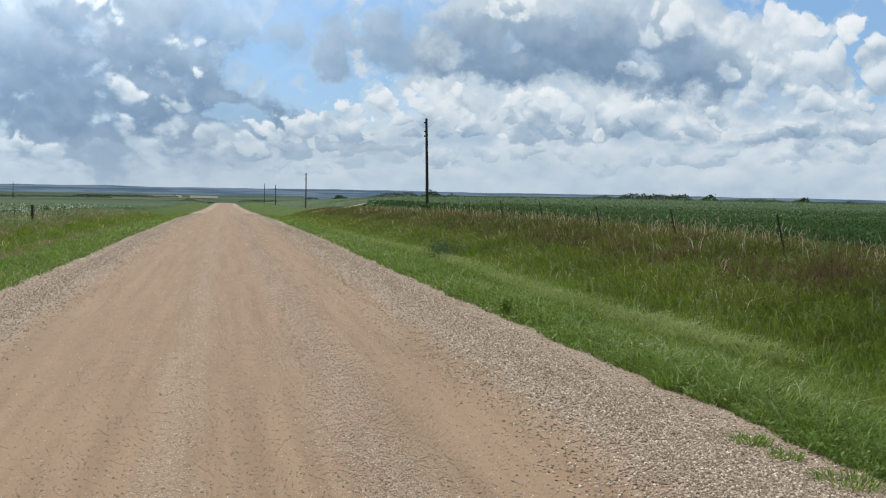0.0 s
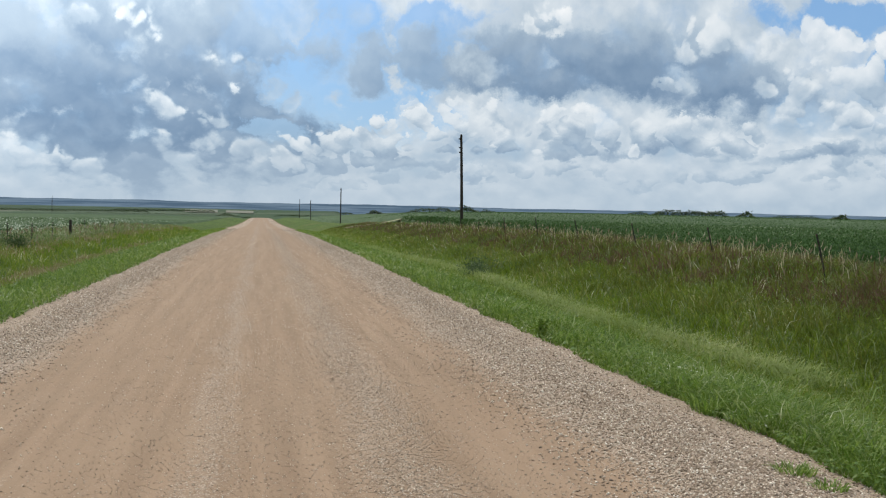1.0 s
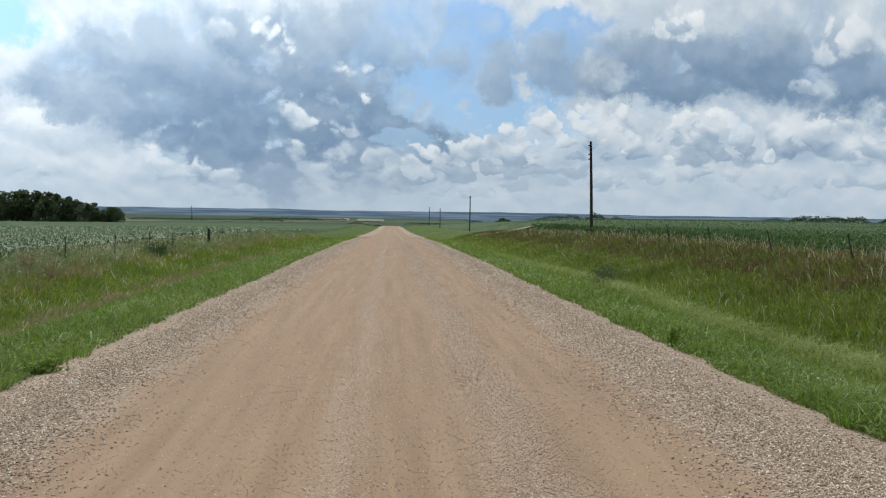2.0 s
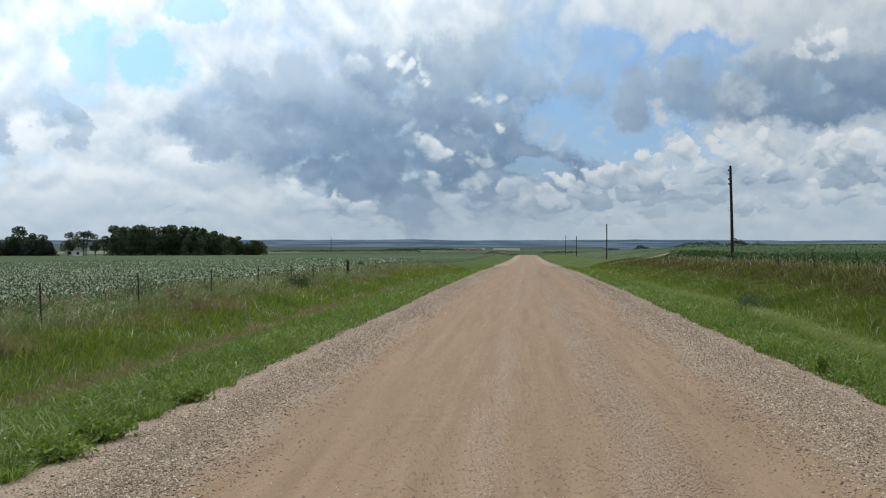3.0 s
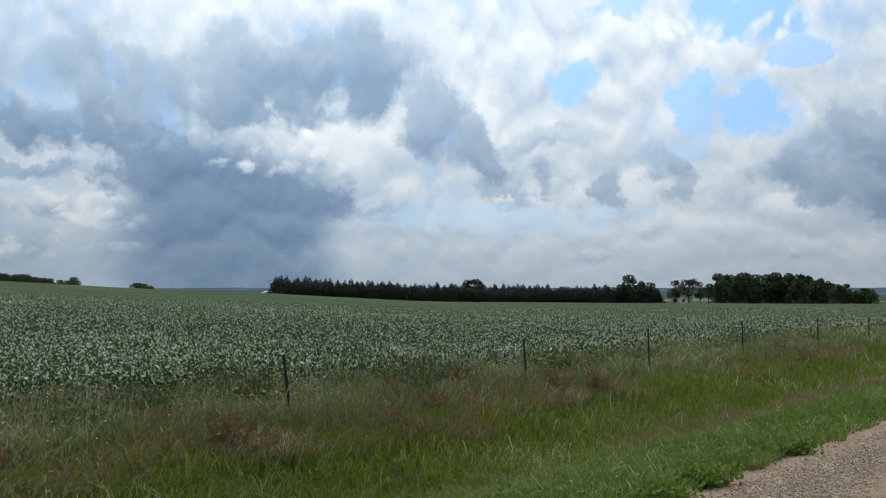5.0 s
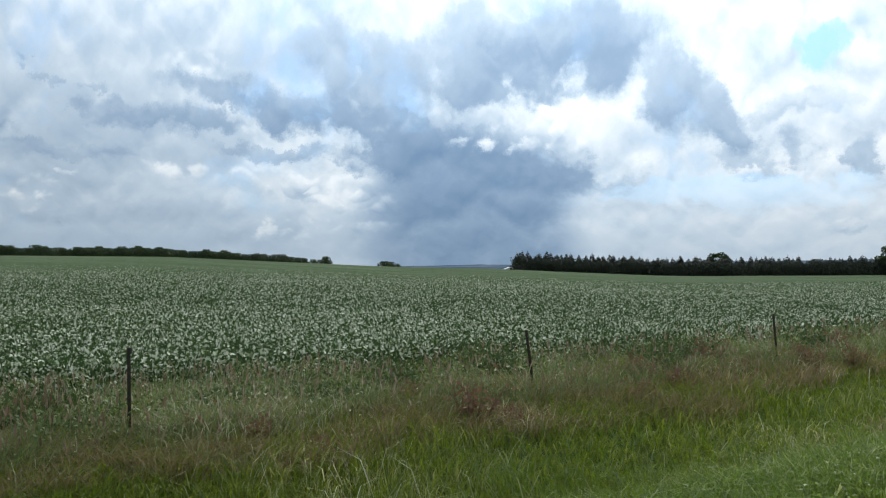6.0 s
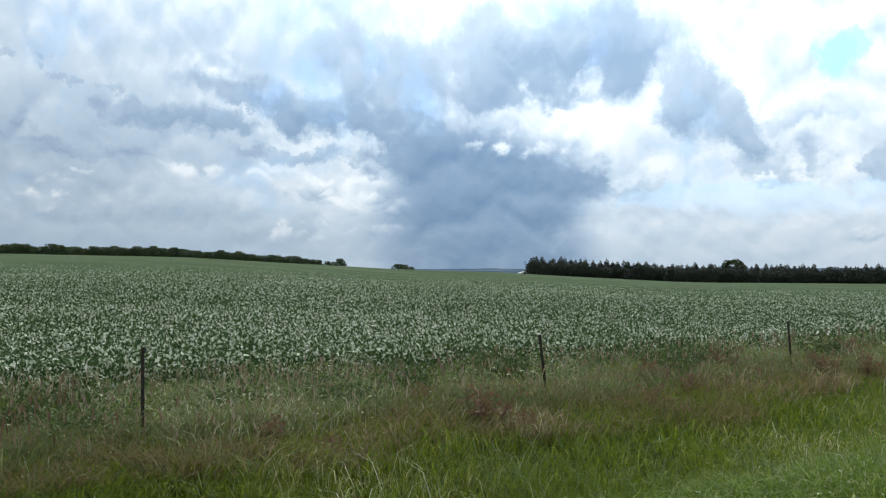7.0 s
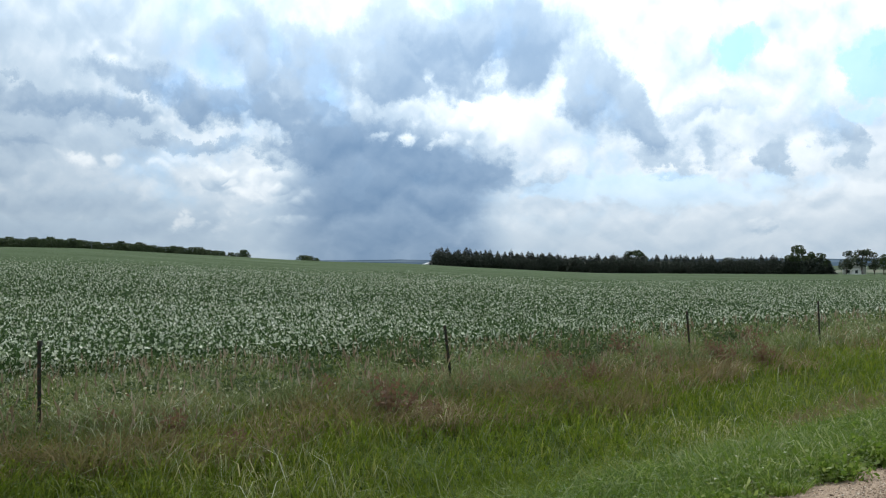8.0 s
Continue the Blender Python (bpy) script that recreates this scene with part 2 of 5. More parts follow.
heap(-23.7, 1.4, 1.3, 0.3, 0, 0.28, 0.56, 0.6)
heap(-25.5, 1.9, 1.1, 0.5, 0, 0.28, 0.56, 0.7)
heap(-27.4, 1.6, 1.4, 0.4, 0, 0.28, 0.56, 0.6)
heap(-29.2, 2.1, 1.3, 0.5, 0, 0.28, 0.56, 0.7)
heap(-31.3, 1.9, 1.4, 0.5, 0, 0.28, 0.56, 0.6)
heap(-20.6, 3.5, 3.7, 0.9, 0, 0.22, 0.5, 0.85)
heap(-24.7, 3.5, 3.2, 1.0, 0, 0.22, 0.52, 0.85)
heap(-28.4, 3.0, 3.2, 0.7, 0, 0.25, 0.6, 0.85)
heap(-31.2, 2.8, 2.0, 0.7, 0, 0.22, 0.52, 0.8)
mass(-20.3, 2.7, 2.6, 0.3, 0, 0.55, 0.68, 0.7)
mass(-27.9, 2.5, 3.2, 0.4, 0, 0.55, 0.66, 0.7)
heap(-21.4, 4.1, 0.7, 0.6, 0, 0.08, 0.3, 0.8)
heap(-27.6, 3.8, 1.0, 0.6, 0, 0.1, 0.32, 0.7)
heap(-23.6, 2.5, 1.7, 0.3, 0, 0.2, 0.4, 0.6)
heap(-5.6, 2.5, 5.2, 1.0, 6, 0.28, 0.66, 0.95)
heap(-11.3, 3.0, 4.3, 1.2, 0, 0.25, 0.62, 0.95)
heap(-15.5, 3.4, 3.2, 1.2, -8, 0.25, 0.62, 0.9)
heap(-0.9, 2.4, 0.7, 0.6, 0, 0, 0.34, 0.95)
heap(-1.9, 2.5, 1.0, 0.7, 0, 0, 0.34, 0.95)
heap(-3.3, 3.2, 1.1, 0.8, 0, 0, 0.34, 0.95)
heap(-4.5, 3.6, 0.9, 0.7, 0, 0, 0.34, 0.95)
heap(-5.4, 4.0, 0.9, 0.7, 0, 0, 0.34, 0.95)
heap(-6.7, 3.5, 1.1, 0.7, 0, 0, 0.34, 0.95)
heap(-8.1, 4.2, 0.9, 0.8, 0, 0, 0.34, 0.95)
heap(-9.4, 4.7, 1.0, 0.7, 0, 0, 0.34, 0.95)
heap(-10.5, 4.9, 1.0, 0.7, 0, 0, 0.34, 0.95)
heap(-11.7, 4.7, 0.9, 0.6, 0, 0, 0.34, 0.95)
heap(-3.8, 3.9, 0.4, 0.3, 0, 0.05, 0.25, 0.8)
heap(-7.6, 4.9, 0.6, 0.2, 25, 0.15, 0.35, 0.7)
heap(-14.2, 4.4, 0.9, 0.6, 0, 0.02, 0.35, 0.9)
heap(-15.7, 4.4, 1.0, 0.6, 0, 0.05, 0.38, 0.9)
heap(-17.0, 3.7, 1.0, 0.7, -20, 0.1, 0.4, 0.8)
heap(-18.1, 2.8, 0.7, 0.3, 0, 0.05, 0.3, 0.9)
heap(-13.7, 2.5, 1.0, 0.4, 0, 0.05, 0.32, 0.9)
heap(-11.7, 3.5, 0.6, 0.4, 0, 0.1, 0.35, 0.8)
heap(-11.3, 2.8, 0.6, 0.3, 0, 0.1, 0.35, 0.8)
mass(-8.2, 1.9, 3.2, 0.4, 2, 0.6, 0.68, 0.7)
mass(-15.8, 2.7, 1.7, 0.4, 0, 0.58, 0.7, 0.6)
# the bright broken sheet under the sun
gleam(17.3, 12.6, 2.0, 0.7, 20, 0, 0.15, 0.85)
gleam(21.9, 12.1, 1.7, 1.4, 0, 0, 0.12, 0.7)
mass(38.9, 10.4, 3.7, 2.4, 0, 0.42, 0.66, 0.85)
mass(40.2, 11.5, 2.9, 1.4, 0, 0.55, 0.62, 0.7)
mass(34.4, 8.0, 1.7, 2.4, 8, 0.46, 0.66, 0.85)
mass(32.1, 6.2, 2.4, 1.0, -30, 0.52, 0.7, 0.85)
mass(31.4, 4.6, 1.7, 0.5, -15, 0.52, 0.6, 0.6)
mass(28.5, 5.0, 1.1, 0.9, -35, 0.46, 0.64, 0.75)
mass(25.8, 4.9, 1.1, 0.9, -40, 0.46, 0.66, 0.8)
mass(23.1, 5.9, 1.3, 0.6, -40, 0.42, 0.58, 0.7)
mass(22.2, 4.4, 0.6, 0.7, -30, 0.42, 0.56, 0.65)
mass(19.5, 4.3, 0.9, 0.7, 0, 0.35, 0.5, 0.5)
mass(28.9, 7.1, 2.3, 0.6, 10, 0.35, 0.45, 0.6)
mass(15.9, 5.1, 3.2, 0.5, -4, 0.52, 0.62, 0.75)
mass(13.7, 7.1, 2.6, 1.0, -10, 0.5, 0.62, 0.7)
mass(14.9, 3.1, 3.2, 0.6, 0, 0.36, 0.46, 0.3)
gleam(31.3, 4.2, 0.7, 0.3, 0, 0.05, 0.3, 0.6)
gleam(28.8, 4.1, 0.7, 0.3, 0, 0.05, 0.3, 0.6)
gleam(26.3, 1.2, 1.0, 0.4, 0, 0.05, 0.5, 0.85)
gleam(17.2, 1.3, 1.0, 0.3, 0, 0.12, 0.4, 0.6)
gleam(10.1, 1.2, 1.6, 0.4, -12, 0.1, 0.42, 0.7)
veil(36.2, 1.8, 4.3, 1.7, 0, 0.22, 0.3, 0.6)
veil(24.1, 2.5, 10.3, 1.6, 0, 0.2, 0.28, 0.6)
# thin sheets and lenses beyond the field
veil(65.2, 6.8, 9.7, 4.3, 0, 0.42, 0.52, 0.9)
veil(62.6, 1.3, 12.0, 1.7, 0, 0.56, 0.6, 0.85)
veil(57.4, 11.3, 6.9, 2.0, 0, 0.36, 0.46, 0.85)
veil(66.0, 11.0, 6.3, 1.7, 0, 0.4, 0.38, 0.75)
mass(60.3, 7.2, 3.6, 0.7, -5, 0.6, 0.66, 0.9)
mass(62.0, 7.5, 1.4, 0.3, 10, 0.55, 0.62, 0.7)
mass(68.1, 6.1, 2.6, 0.3, -5, 0.55, 0.6, 0.7)
mass(64.5, 5.4, 4.3, 0.3, -5, 0.52, 0.58, 0.7)
mass(54.0, 5.6, 3.7, 0.3, -2, 0.58, 0.62, 0.7)
mass(66.3, 10.3, 0.4, 0.2, -6, 0.56, 0.6, 0.6)
mass(66.4, 9.8, 0.3, 0.2, -6, 0.56, 0.6, 0.6)
mass(65.7, 9.2, 0.5, 0.2, -6, 0.56, 0.6, 0.6)
mass(64.8, 8.9, 0.5, 0.2, -6, 0.56, 0.6, 0.6)
mass(63.9, 7.6, 0.6, 0.2, -6, 0.56, 0.6, 0.6)
mass(63.2, 8.5, 0.6, 0.2, -6, 0.56, 0.6, 0.6)
mass(67.5, 6.8, 0.9, 0.2, -6, 0.56, 0.6, 0.6)
mass(68.5, 9.8, 0.7, 0.2, -6, 0.56, 0.6, 0.6)
mass(65.1, 2.0, 0.3, 0.2, -6, 0.56, 0.6, 0.6)
gleam(57.6, 9.6, 2.0, 0.6, -15, 0.16, 0.32, 0.6)
gleam(57.1, 7.4, 1.7, 0.6, -25, 0.2, 0.36, 0.6)
# the dark arm, the shower and the lit heaps beside it
mass(56.3, 8.1, 3.7, 0.6, -16, 0.66, 0.74, 0.9)
mass(52.9, 7.4, 4.9, 1.1, -16, 0.62, 0.76, 0.9)
mass(50.3, 9.5, 3.7, 2.0, -18, 0.52, 0.62, 0.8)
mass(48.9, 6.4, 4.9, 1.4, -14, 0.68, 0.8, 0.9)
gleam(57.1, 4.7, 4.6, 0.5, -3, 0.22, 0.38, 0.75)
gleam(53.2, 3.8, 3.7, 1.0, -14, 0.2, 0.4, 0.8)
gleam(50.6, 2.7, 2.0, 1.1, -10, 0.18, 0.42, 0.85)
gleam(54.1, 1.8, 2.3, 0.4, 0, 0.1, 0.4, 0.9)
gleam(54.6, 2.1, 0.6, 0.4, 0, 0, 0.2, 0.8)
gleam(52.6, 1.9, 0.7, 0.4, 0, 0.05, 0.3, 0.8)
gleam(50.6, 1.9, 0.7, 0.5, 0, 0.08, 0.35, 0.8)
gleam(66.4, 3.4, 1.4, 0.6, 0, 0.18, 0.38, 0.8)
gleam(68.3, 3.2, 1.1, 0.3, 0, 0.25, 0.4, 0.6)
gleam(64.2, 4.5, 0.8, 0.2, 0, 0.2, 0.35, 0.6)
mass(43.5, 4.6, 6.6, 1.4, -7, 0.78, 0.84, 0.95)
mass(39.4, 4.0, 1.7, 0.6, -14, 0.72, 0.8, 0.9)
mass(47.2, 5.1, 4.3, 1.1, -8, 0.72, 0.8, 0.85)
shaft(44.8, 2.2, 5.4, 3.7, 0, 0.92, 0.86, 0.97)
shaft(45.2, -0.1, 5.7, 3.2, 0, 0.9, 0.88, 0.9)
veil(37.0, 2.0, 3.4, 2.0, 0, 0.26, 0.34, 0.6)
mass(41.4, 10.5, 6.3, 2.6, 5, 0.42, 0.62, 0.9)
mass(39.6, 11.0, 3.7, 1.6, 0, 0.58, 0.7, 0.85)
mass(43.4, 8.4, 4.3, 1.1, 8, 0.58, 0.7, 0.85)
mass(46.3, 9.7, 2.6, 1.7, 0, 0.45, 0.55, 0.6)
gleam(47.2, 6.9, 2.3, 0.5, 8, 0.26, 0.42, 0.4)
gleam(43.4, 6.9, 1.7, 0.6, 5, 0.12, 0.32, 0.75)
gleam(40.9, 7.3, 1.4, 0.7, 10, 0.04, 0.25, 0.85)
gleam(42.6, 5.7, 3.3, 0.3, -2, 0.06, 0.24, 0.75)
gleam(40.0, 6.1, 0.9, 0.7, 0, 0.05, 0.25, 0.85)
mass(44.6, 6.3, 2.3, 0.4, 0, 0.62, 0.68, 0.7)
heaven.finish()
cover, shade, crisp = Heaven.state["cover"], Heaven.state["shade"], Heaven.state["crisp"]
shade = W.math("MULTIPLY_ADD", relief, W.math("MULTIPLY_ADD", crisp, 0.22, 0.32), W.math("ADD", shade, 0.08))
shade = W.math("MULTIPLY_ADD", knobs, W.math("MULTIPLY_ADD", crisp, 0.26, 0.03), shade)
rains = W.ramp(W.math("ABSOLUTE", W.math("SUBTRACT", AZ, 44.2)), 8.0, 2.0)
sun_way = Vector((-math.sin(radians(SUN_AZ)) * math.cos(radians(SUN_EL)), math.cos(radians(SUN_AZ)) * math.cos(radians(SUN_EL)), math.sin(radians(SUN_EL))))
near_sun = W.node("ShaderNodeVectorMath", operation="DOT_PRODUCT")
W.put(near_sun.inputs[0], way)
near_sun.inputs[1].default_value = sun_way
glow = W.ramp(near_sun.outputs["Value"], 0.5, 1.0)
cloud_ramp = W.node("ShaderNodeValToRGB")
W.put(cloud_ramp.inputs[0], W.ramp(shade, -0.25, 1.15, soft=False))
stops = ((0.0, (0.965, 0.985, 0.995)), (0.30, (0.735, 0.805, 0.86)), (0.52, (0.445, 0.555, 0.665)), (0.76, (0.255, 0.362, 0.50)), (1.0, (0.135, 0.232, 0.375)))
while len(cloud_ramp.color_ramp.elements) < len(stops):
    cloud_ramp.color_ramp.elements.new(0.5)
for e, (at, rgb) in zip(cloud_ramp.color_ramp.elements, stops):
    e.position, e.color = at, (*rgb, 1)
cloud = W.vec("SCALE", cloud_ramp.outputs[0], scale=W.math("MULTIPLY_ADD", glow, 1.7, 0.98))
clear = W.vec("SCALE", W.mix(0.45, sky.outputs[0], (1.9, 4.8, 9.6)), scale=W.math("MULTIPLY_ADD", glow, 0.24, 0.094))
both = W.mix(cover, clear, cloud)
# pale haze low down
haze = W.math("MULTIPLY", W.ramp(EL, 4.0, -0.3, soft=True), W.math("MULTIPLY_ADD", rains, -0.52, 0.62))
hazed = W.mix(haze, both, W.vec("SCALE", (0.455, 0.57, 0.685), scale=W.math("MULTIPLY_ADD", glow, 1.0, 0.96)))
W.put(background.inputs[0], hazed)
background.inputs[1].default_value = 1.0
world.cycles.sampling_method, world.cycles.sample_map_resolution = "MANUAL", 256

sun = new("sun", bpy.data.lights.new("sun", "SUN"))
sun.data.energy, sun.data.angle, sun.data.color = 2.65, radians(0.6), (1.0, 0.925, 0.80)
sun.rotation_euler = (radians(90 - SUN_EL), 0, radians(SUN_AZ + 180))


# ---- materials ----
def material(name, rough=0.9, gloss=0.3):
    m = bpy.data.materials.new(name)
    m.use_nodes = True
    g = Graph(m.node_tree)
    g.out = m.node_tree.nodes["Material Output"]
    g.bsdf = m.node_tree.nodes["Principled BSDF"]
    g.bsdf.inputs["Roughness"].default_value = rough
    g.bsdf.inputs["Specular IOR Level"].default_value = gloss
    g.place = g.node("ShaderNodeTexCoord").outputs["Object"]
    split = g.node("ShaderNodeSeparateXYZ")
    g.put(split.inputs[0], g.place)
    g.x, g.y, g.z = split.outputs
    return m, g


def color(g, value):
    g.put(g.bsdf.inputs["Base Color"], value)


def bump(g, height, strength=0.5, distance=0.02):
    n = g.node("ShaderNodeBump")
    g.put(n.inputs["Height"], height)
    n.inputs["Strength"].default_value, n.inputs["Distance"].default_value = strength, distance
    g.put(g.bsdf.inputs["Normal"], n.outputs[0])


def gradient(g, v, stops):
    n = g.node("ShaderNodeValToRGB")
    g.put(n.inputs[0], v)
    while len(n.color_ramp.elements) < len(stops):
        n.color_ramp.elements.new(0.5)
    for e, (at, rgb) in zip(n.color_ramp.elements, stops):
        e.position, e.color = at, (*rgb, 1)
    return n.outputs[0]


def island(g):
    return g.node("ShaderNodeNewGeometry").outputs["Random Per Island"]


def band(g, v, at, wide):
    """1 at v = at, falling smoothly to 0 at wide from it."""
    return g.ramp(g.math("ABSOLUTE", g.math("SUBTRACT", v, at)), wide, 0.0)


def see_through(g, rgb, share):
    """Lets part of the light through a leaf."""
    t = g.node("ShaderNodeBsdfTranslucent")
    g.put(t.inputs["Color"], rgb)
    mix = g.node("ShaderNodeMixShader")
    mix.inputs[0].default_value = share
    g.put(mix.inputs[1], g.bsdf.outputs[0])
    g.put(mix.inputs[2], t.outputs[0])
    g.put(g.out.inputs["Surface"], mix.outputs[0])


# road: tan fines in the wheel tracks, loose grey gravel between and along the edges
M_ROAD, g = material("road_gravel", 0.95, 0.2)
wob = g.math("MULTIPLY_ADD", g.noise(g.place, 0.35, 3), 0.7, -0.35)
xw = g.math("ADD", g.x, wob)
loose = g.math("ADD", g.math("ADD", g.ramp(xw, -2.15, -2.6), g.ramp(xw, 2.15, 2.7)), g.math("MULTIPLY", g.math("ADD", band(g, xw, 0.95, 0.5), band(g, xw, -0.35, 0.3)), 0.55))
streak = g.vec("MULTIPLY", g.place, (9.0, 0.35, 1.0))
loose = g.math("ADD", loose, g.math("MULTIPLY_ADD", g.noise(streak, 1.0, 4), 0.9, -0.45), clamp=True)
stone = g.node("ShaderNodeTexVoronoi")
g.put(stone.inputs["Vector"], g.place)
stone.inputs["Scale"].default_value = 75.0
pick = g.node("ShaderNodeSeparateColor")
g.put(pick.inputs[0], stone.outputs["Color"])
grit = g.noise(g.place, 120.0, 3, 0.7)
fines = g.mix(g.ramp(g.noise(streak, 0.6, 5, 0.65), 0.3, 0.7), (0.192, 0.120, 0.071), (0.266, 0.174, 0.109))
fines = g.mix(g.math("MULTIPLY", g.noise(g.place, 0.8, 4), 0.5), fines, (0.250, 0.176, 0.114))
gravel = gradient(g, pick.outputs[0], ((0.0, (0.19, 0.135, 0.095)), (0.3, (0.30, 0.225, 0.16)), (0.7, (0.39, 0.305, 0.23)), (1.0, (0.54, 0.46, 0.38))))
gravel = g.mix(g.ramp(stone.outputs["Distance"], 0.45, 0.75), gravel, (0.17, 0.125, 0.09))
mask = g.math("MULTIPLY", g.ramp(g.math("ADD", pick.outputs[1], loose), 0.80, 1.22), 0.80)
both_road = g.mix(mask, fines, gravel)
color(g, g.mix(g.math("MULTIPLY", g.ramp(grit, 0.52, 0.72), 0.22), both_road, (0.15, 0.10, 0.065)))
bump(g, g.math("ADD", g.math("MULTIPLY", mask, g.math("SUBTRACT", 0.7, stone.outputs["Distance"])), g.math("MULTIPLY", grit, 0.3)), 0.45, 0.015)

# ground: grassy soil near, a patchwork of fields far off
M_GROUND, g = material("ground_grass", 1.0, 0.1)
patch = g.noise(g.place, 0.12, 4, 0.6)
green = gradient(g, patch, ((0.3, (0.050, 0.085, 0.016)), (0.5, (0.075, 0.115, 0.020)), (0.62, (0.105, 0.12, 0.032)), (0.75, (0.115, 0.095, 0.042))))
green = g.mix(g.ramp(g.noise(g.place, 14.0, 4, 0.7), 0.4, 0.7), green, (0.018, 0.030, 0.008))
soil = g.ramp(g.math("ADD", g.math("ABSOLUTE", g.x), g.math("MULTIPLY_ADD", g.noise(g.place, 2.2, 4), 0.9, -0.45)), 4.9, 4.45)
green = g.mix(soil, green, g.mix(g.noise(g.place, 30, 4), (0.11, 0.075, 0.045), (0.22, 0.16, 0.10)))
plots = g.node("ShaderNodeTexVoronoi")
g.put(plots.inputs["Vector"], g.vec("MULTIPLY", g.place, (0.0022, 0.0016, 0.0)))
plots.inputs["Scale"].default_value = 1.0
plots.distance = "CHEBYCHEV"
which = g.node("ShaderNodeSeparateColor")
g.put(which.inputs[0], plots.outputs["Color"])
farm = gradient(g, which.outputs[0], ((0.0, (0.025, 0.045, 0.020)), (0.45, (0.038, 0.062, 0.030)), (0.86, (0.055, 0.075, 0.042)), (0.985, (0.22, 0.215, 0.17))))
away = g.node("ShaderNodeVectorMath", operation="LENGTH")
g.put(away.inputs[0], g.place)
color(g, g.mix(g.ramp(away.outputs["Value"], 480, 620), green, farm))
bump(g, g.noise(g.place, 20.0, 4), 0.6, 0.05)

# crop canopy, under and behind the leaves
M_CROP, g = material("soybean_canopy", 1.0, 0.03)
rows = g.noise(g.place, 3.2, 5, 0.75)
# the shade between the leaves is put into the near canopy's dark colour
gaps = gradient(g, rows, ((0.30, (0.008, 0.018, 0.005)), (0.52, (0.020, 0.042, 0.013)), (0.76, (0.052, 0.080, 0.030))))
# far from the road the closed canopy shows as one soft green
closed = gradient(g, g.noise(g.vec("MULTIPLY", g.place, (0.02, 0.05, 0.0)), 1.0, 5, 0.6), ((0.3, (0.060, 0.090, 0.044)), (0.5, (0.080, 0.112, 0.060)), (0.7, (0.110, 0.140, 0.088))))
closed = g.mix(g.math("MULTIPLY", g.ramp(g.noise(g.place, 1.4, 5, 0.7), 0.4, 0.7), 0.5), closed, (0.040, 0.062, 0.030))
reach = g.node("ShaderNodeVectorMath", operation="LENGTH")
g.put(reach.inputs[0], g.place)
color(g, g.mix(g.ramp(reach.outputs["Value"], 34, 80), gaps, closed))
bump(g, rows, 1.0, 0.2)


def leafy(name, stops, share=0.3, rough=0.55, gloss=0.4, spread=0.5, size=0.25):
    """A plant material: its colour varies from leaf to leaf and in patches over the ground."""
    m, g = material(name, rough, gloss)
    v = g.math("ADD", g.math("MULTIPLY", island(g), 1 - spread), g.math("MULTIPLY", g.ramp(g.noise(g.place, size, 4, 0.6), 0.3, 0.7), spread))
    rgb = gradient(g, v, stops)
    color(g, rgb)
    see_through(g, rgb, share)
    return m


# palest stops of verge and ditch grass: glints painted onto single blades
M_VERGE = leafy("verge_grass", ((0.0, (0.068, 0.130, 0.014)), (0.5, (0.132, 0.210, 0.027)), (0.80, (0.212, 0.280, 0.060)), (0.95, (0.368, 0.400, 0.192)), (1.0, (0.528, 0.536, 0.368))), 0.5, 0.5, 0.25, spread=0.2)
M_DITCH = leafy("ditch_grass", ((0.0, (0.073, 0.125, 0.009)), (0.5, (0.132, 0.190, 0.017)), (0.78, (0.192, 0.230, 0.032)), (0.90, (0.356, 0.354, 0.150)), (1.0, (0.523, 0.496, 0.301))), 0.5, 0.55, 0.25, spread=0.3)
M_BANK = leafy("bank_grass", ((0.0, (0.054, 0.087, 0.009)), (0.5, (0.103, 0.130, 0.017)), (0.85, (0.159, 0.163, 0.031)), (1.0, (0.365, 0.307, 0.142))), 0.45, 0.6, 0.2, spread=0.45)
M_RUST = leafy("rusty_bank_grass", ((0.0, (0.056, 0.072, 0.014)), (0.35, (0.088, 0.076, 0.026)), (0.6, (0.118, 0.070, 0.038)), (0.9, (0.150, 0.098, 0.060)), (1.0, (0.24, 0.19, 0.12))), 0.35, 0.7, 0.2)
M_DRY = leafy("tall_dry_grass", ((0.0, (0.126, 0.131, 0.038)), (0.25, (0.183, 0.165, 0.060)), (0.45, (0.215, 0.177, 0.081)), (0.74, (0.252, 0.196, 0.108)), (0.86, (0.420, 0.353, 0.227)), (1.0, (0.629, 0.570, 0.389))), 0.4, 0.7, 0.2, spread=0.42, size=0.6)
# palest stops of edge grass and weed leaf: sparkle put into the colour
M_EDGE = leafy("field_edge_grass", ((0.0, (0.078, 0.125, 0.030)), (0.5, (0.145, 0.190, 0.062)), (0.80, (0.25, 0.28, 0.135)), (0.90, (0.50, 0.51, 0.35)), (1.0, (0.68, 0.68, 0.52))), 0.4, 0.5, 0.3, spread=0.3)
M_WEEDLEAF = leafy("broad_weed_leaf", ((0.0, (0.059, 0.113, 0.015)), (0.6, (0.116, 0.181, 0.029)), (0.87, (0.193, 0.244, 0.059)), (0.92, (0.462, 0.487, 0.336)), (1.0, (0.588, 0.605, 0.470))), 0.4, 0.5, 0.25, spread=0.3)
M_SEED = leafy("seed_heads", ((0.0, (0.13, 0.085, 0.05)), (0.5, (0.26, 0.20, 0.13)), (1.0, (0.48, 0.42, 0.32))), 0.3, 0.8)
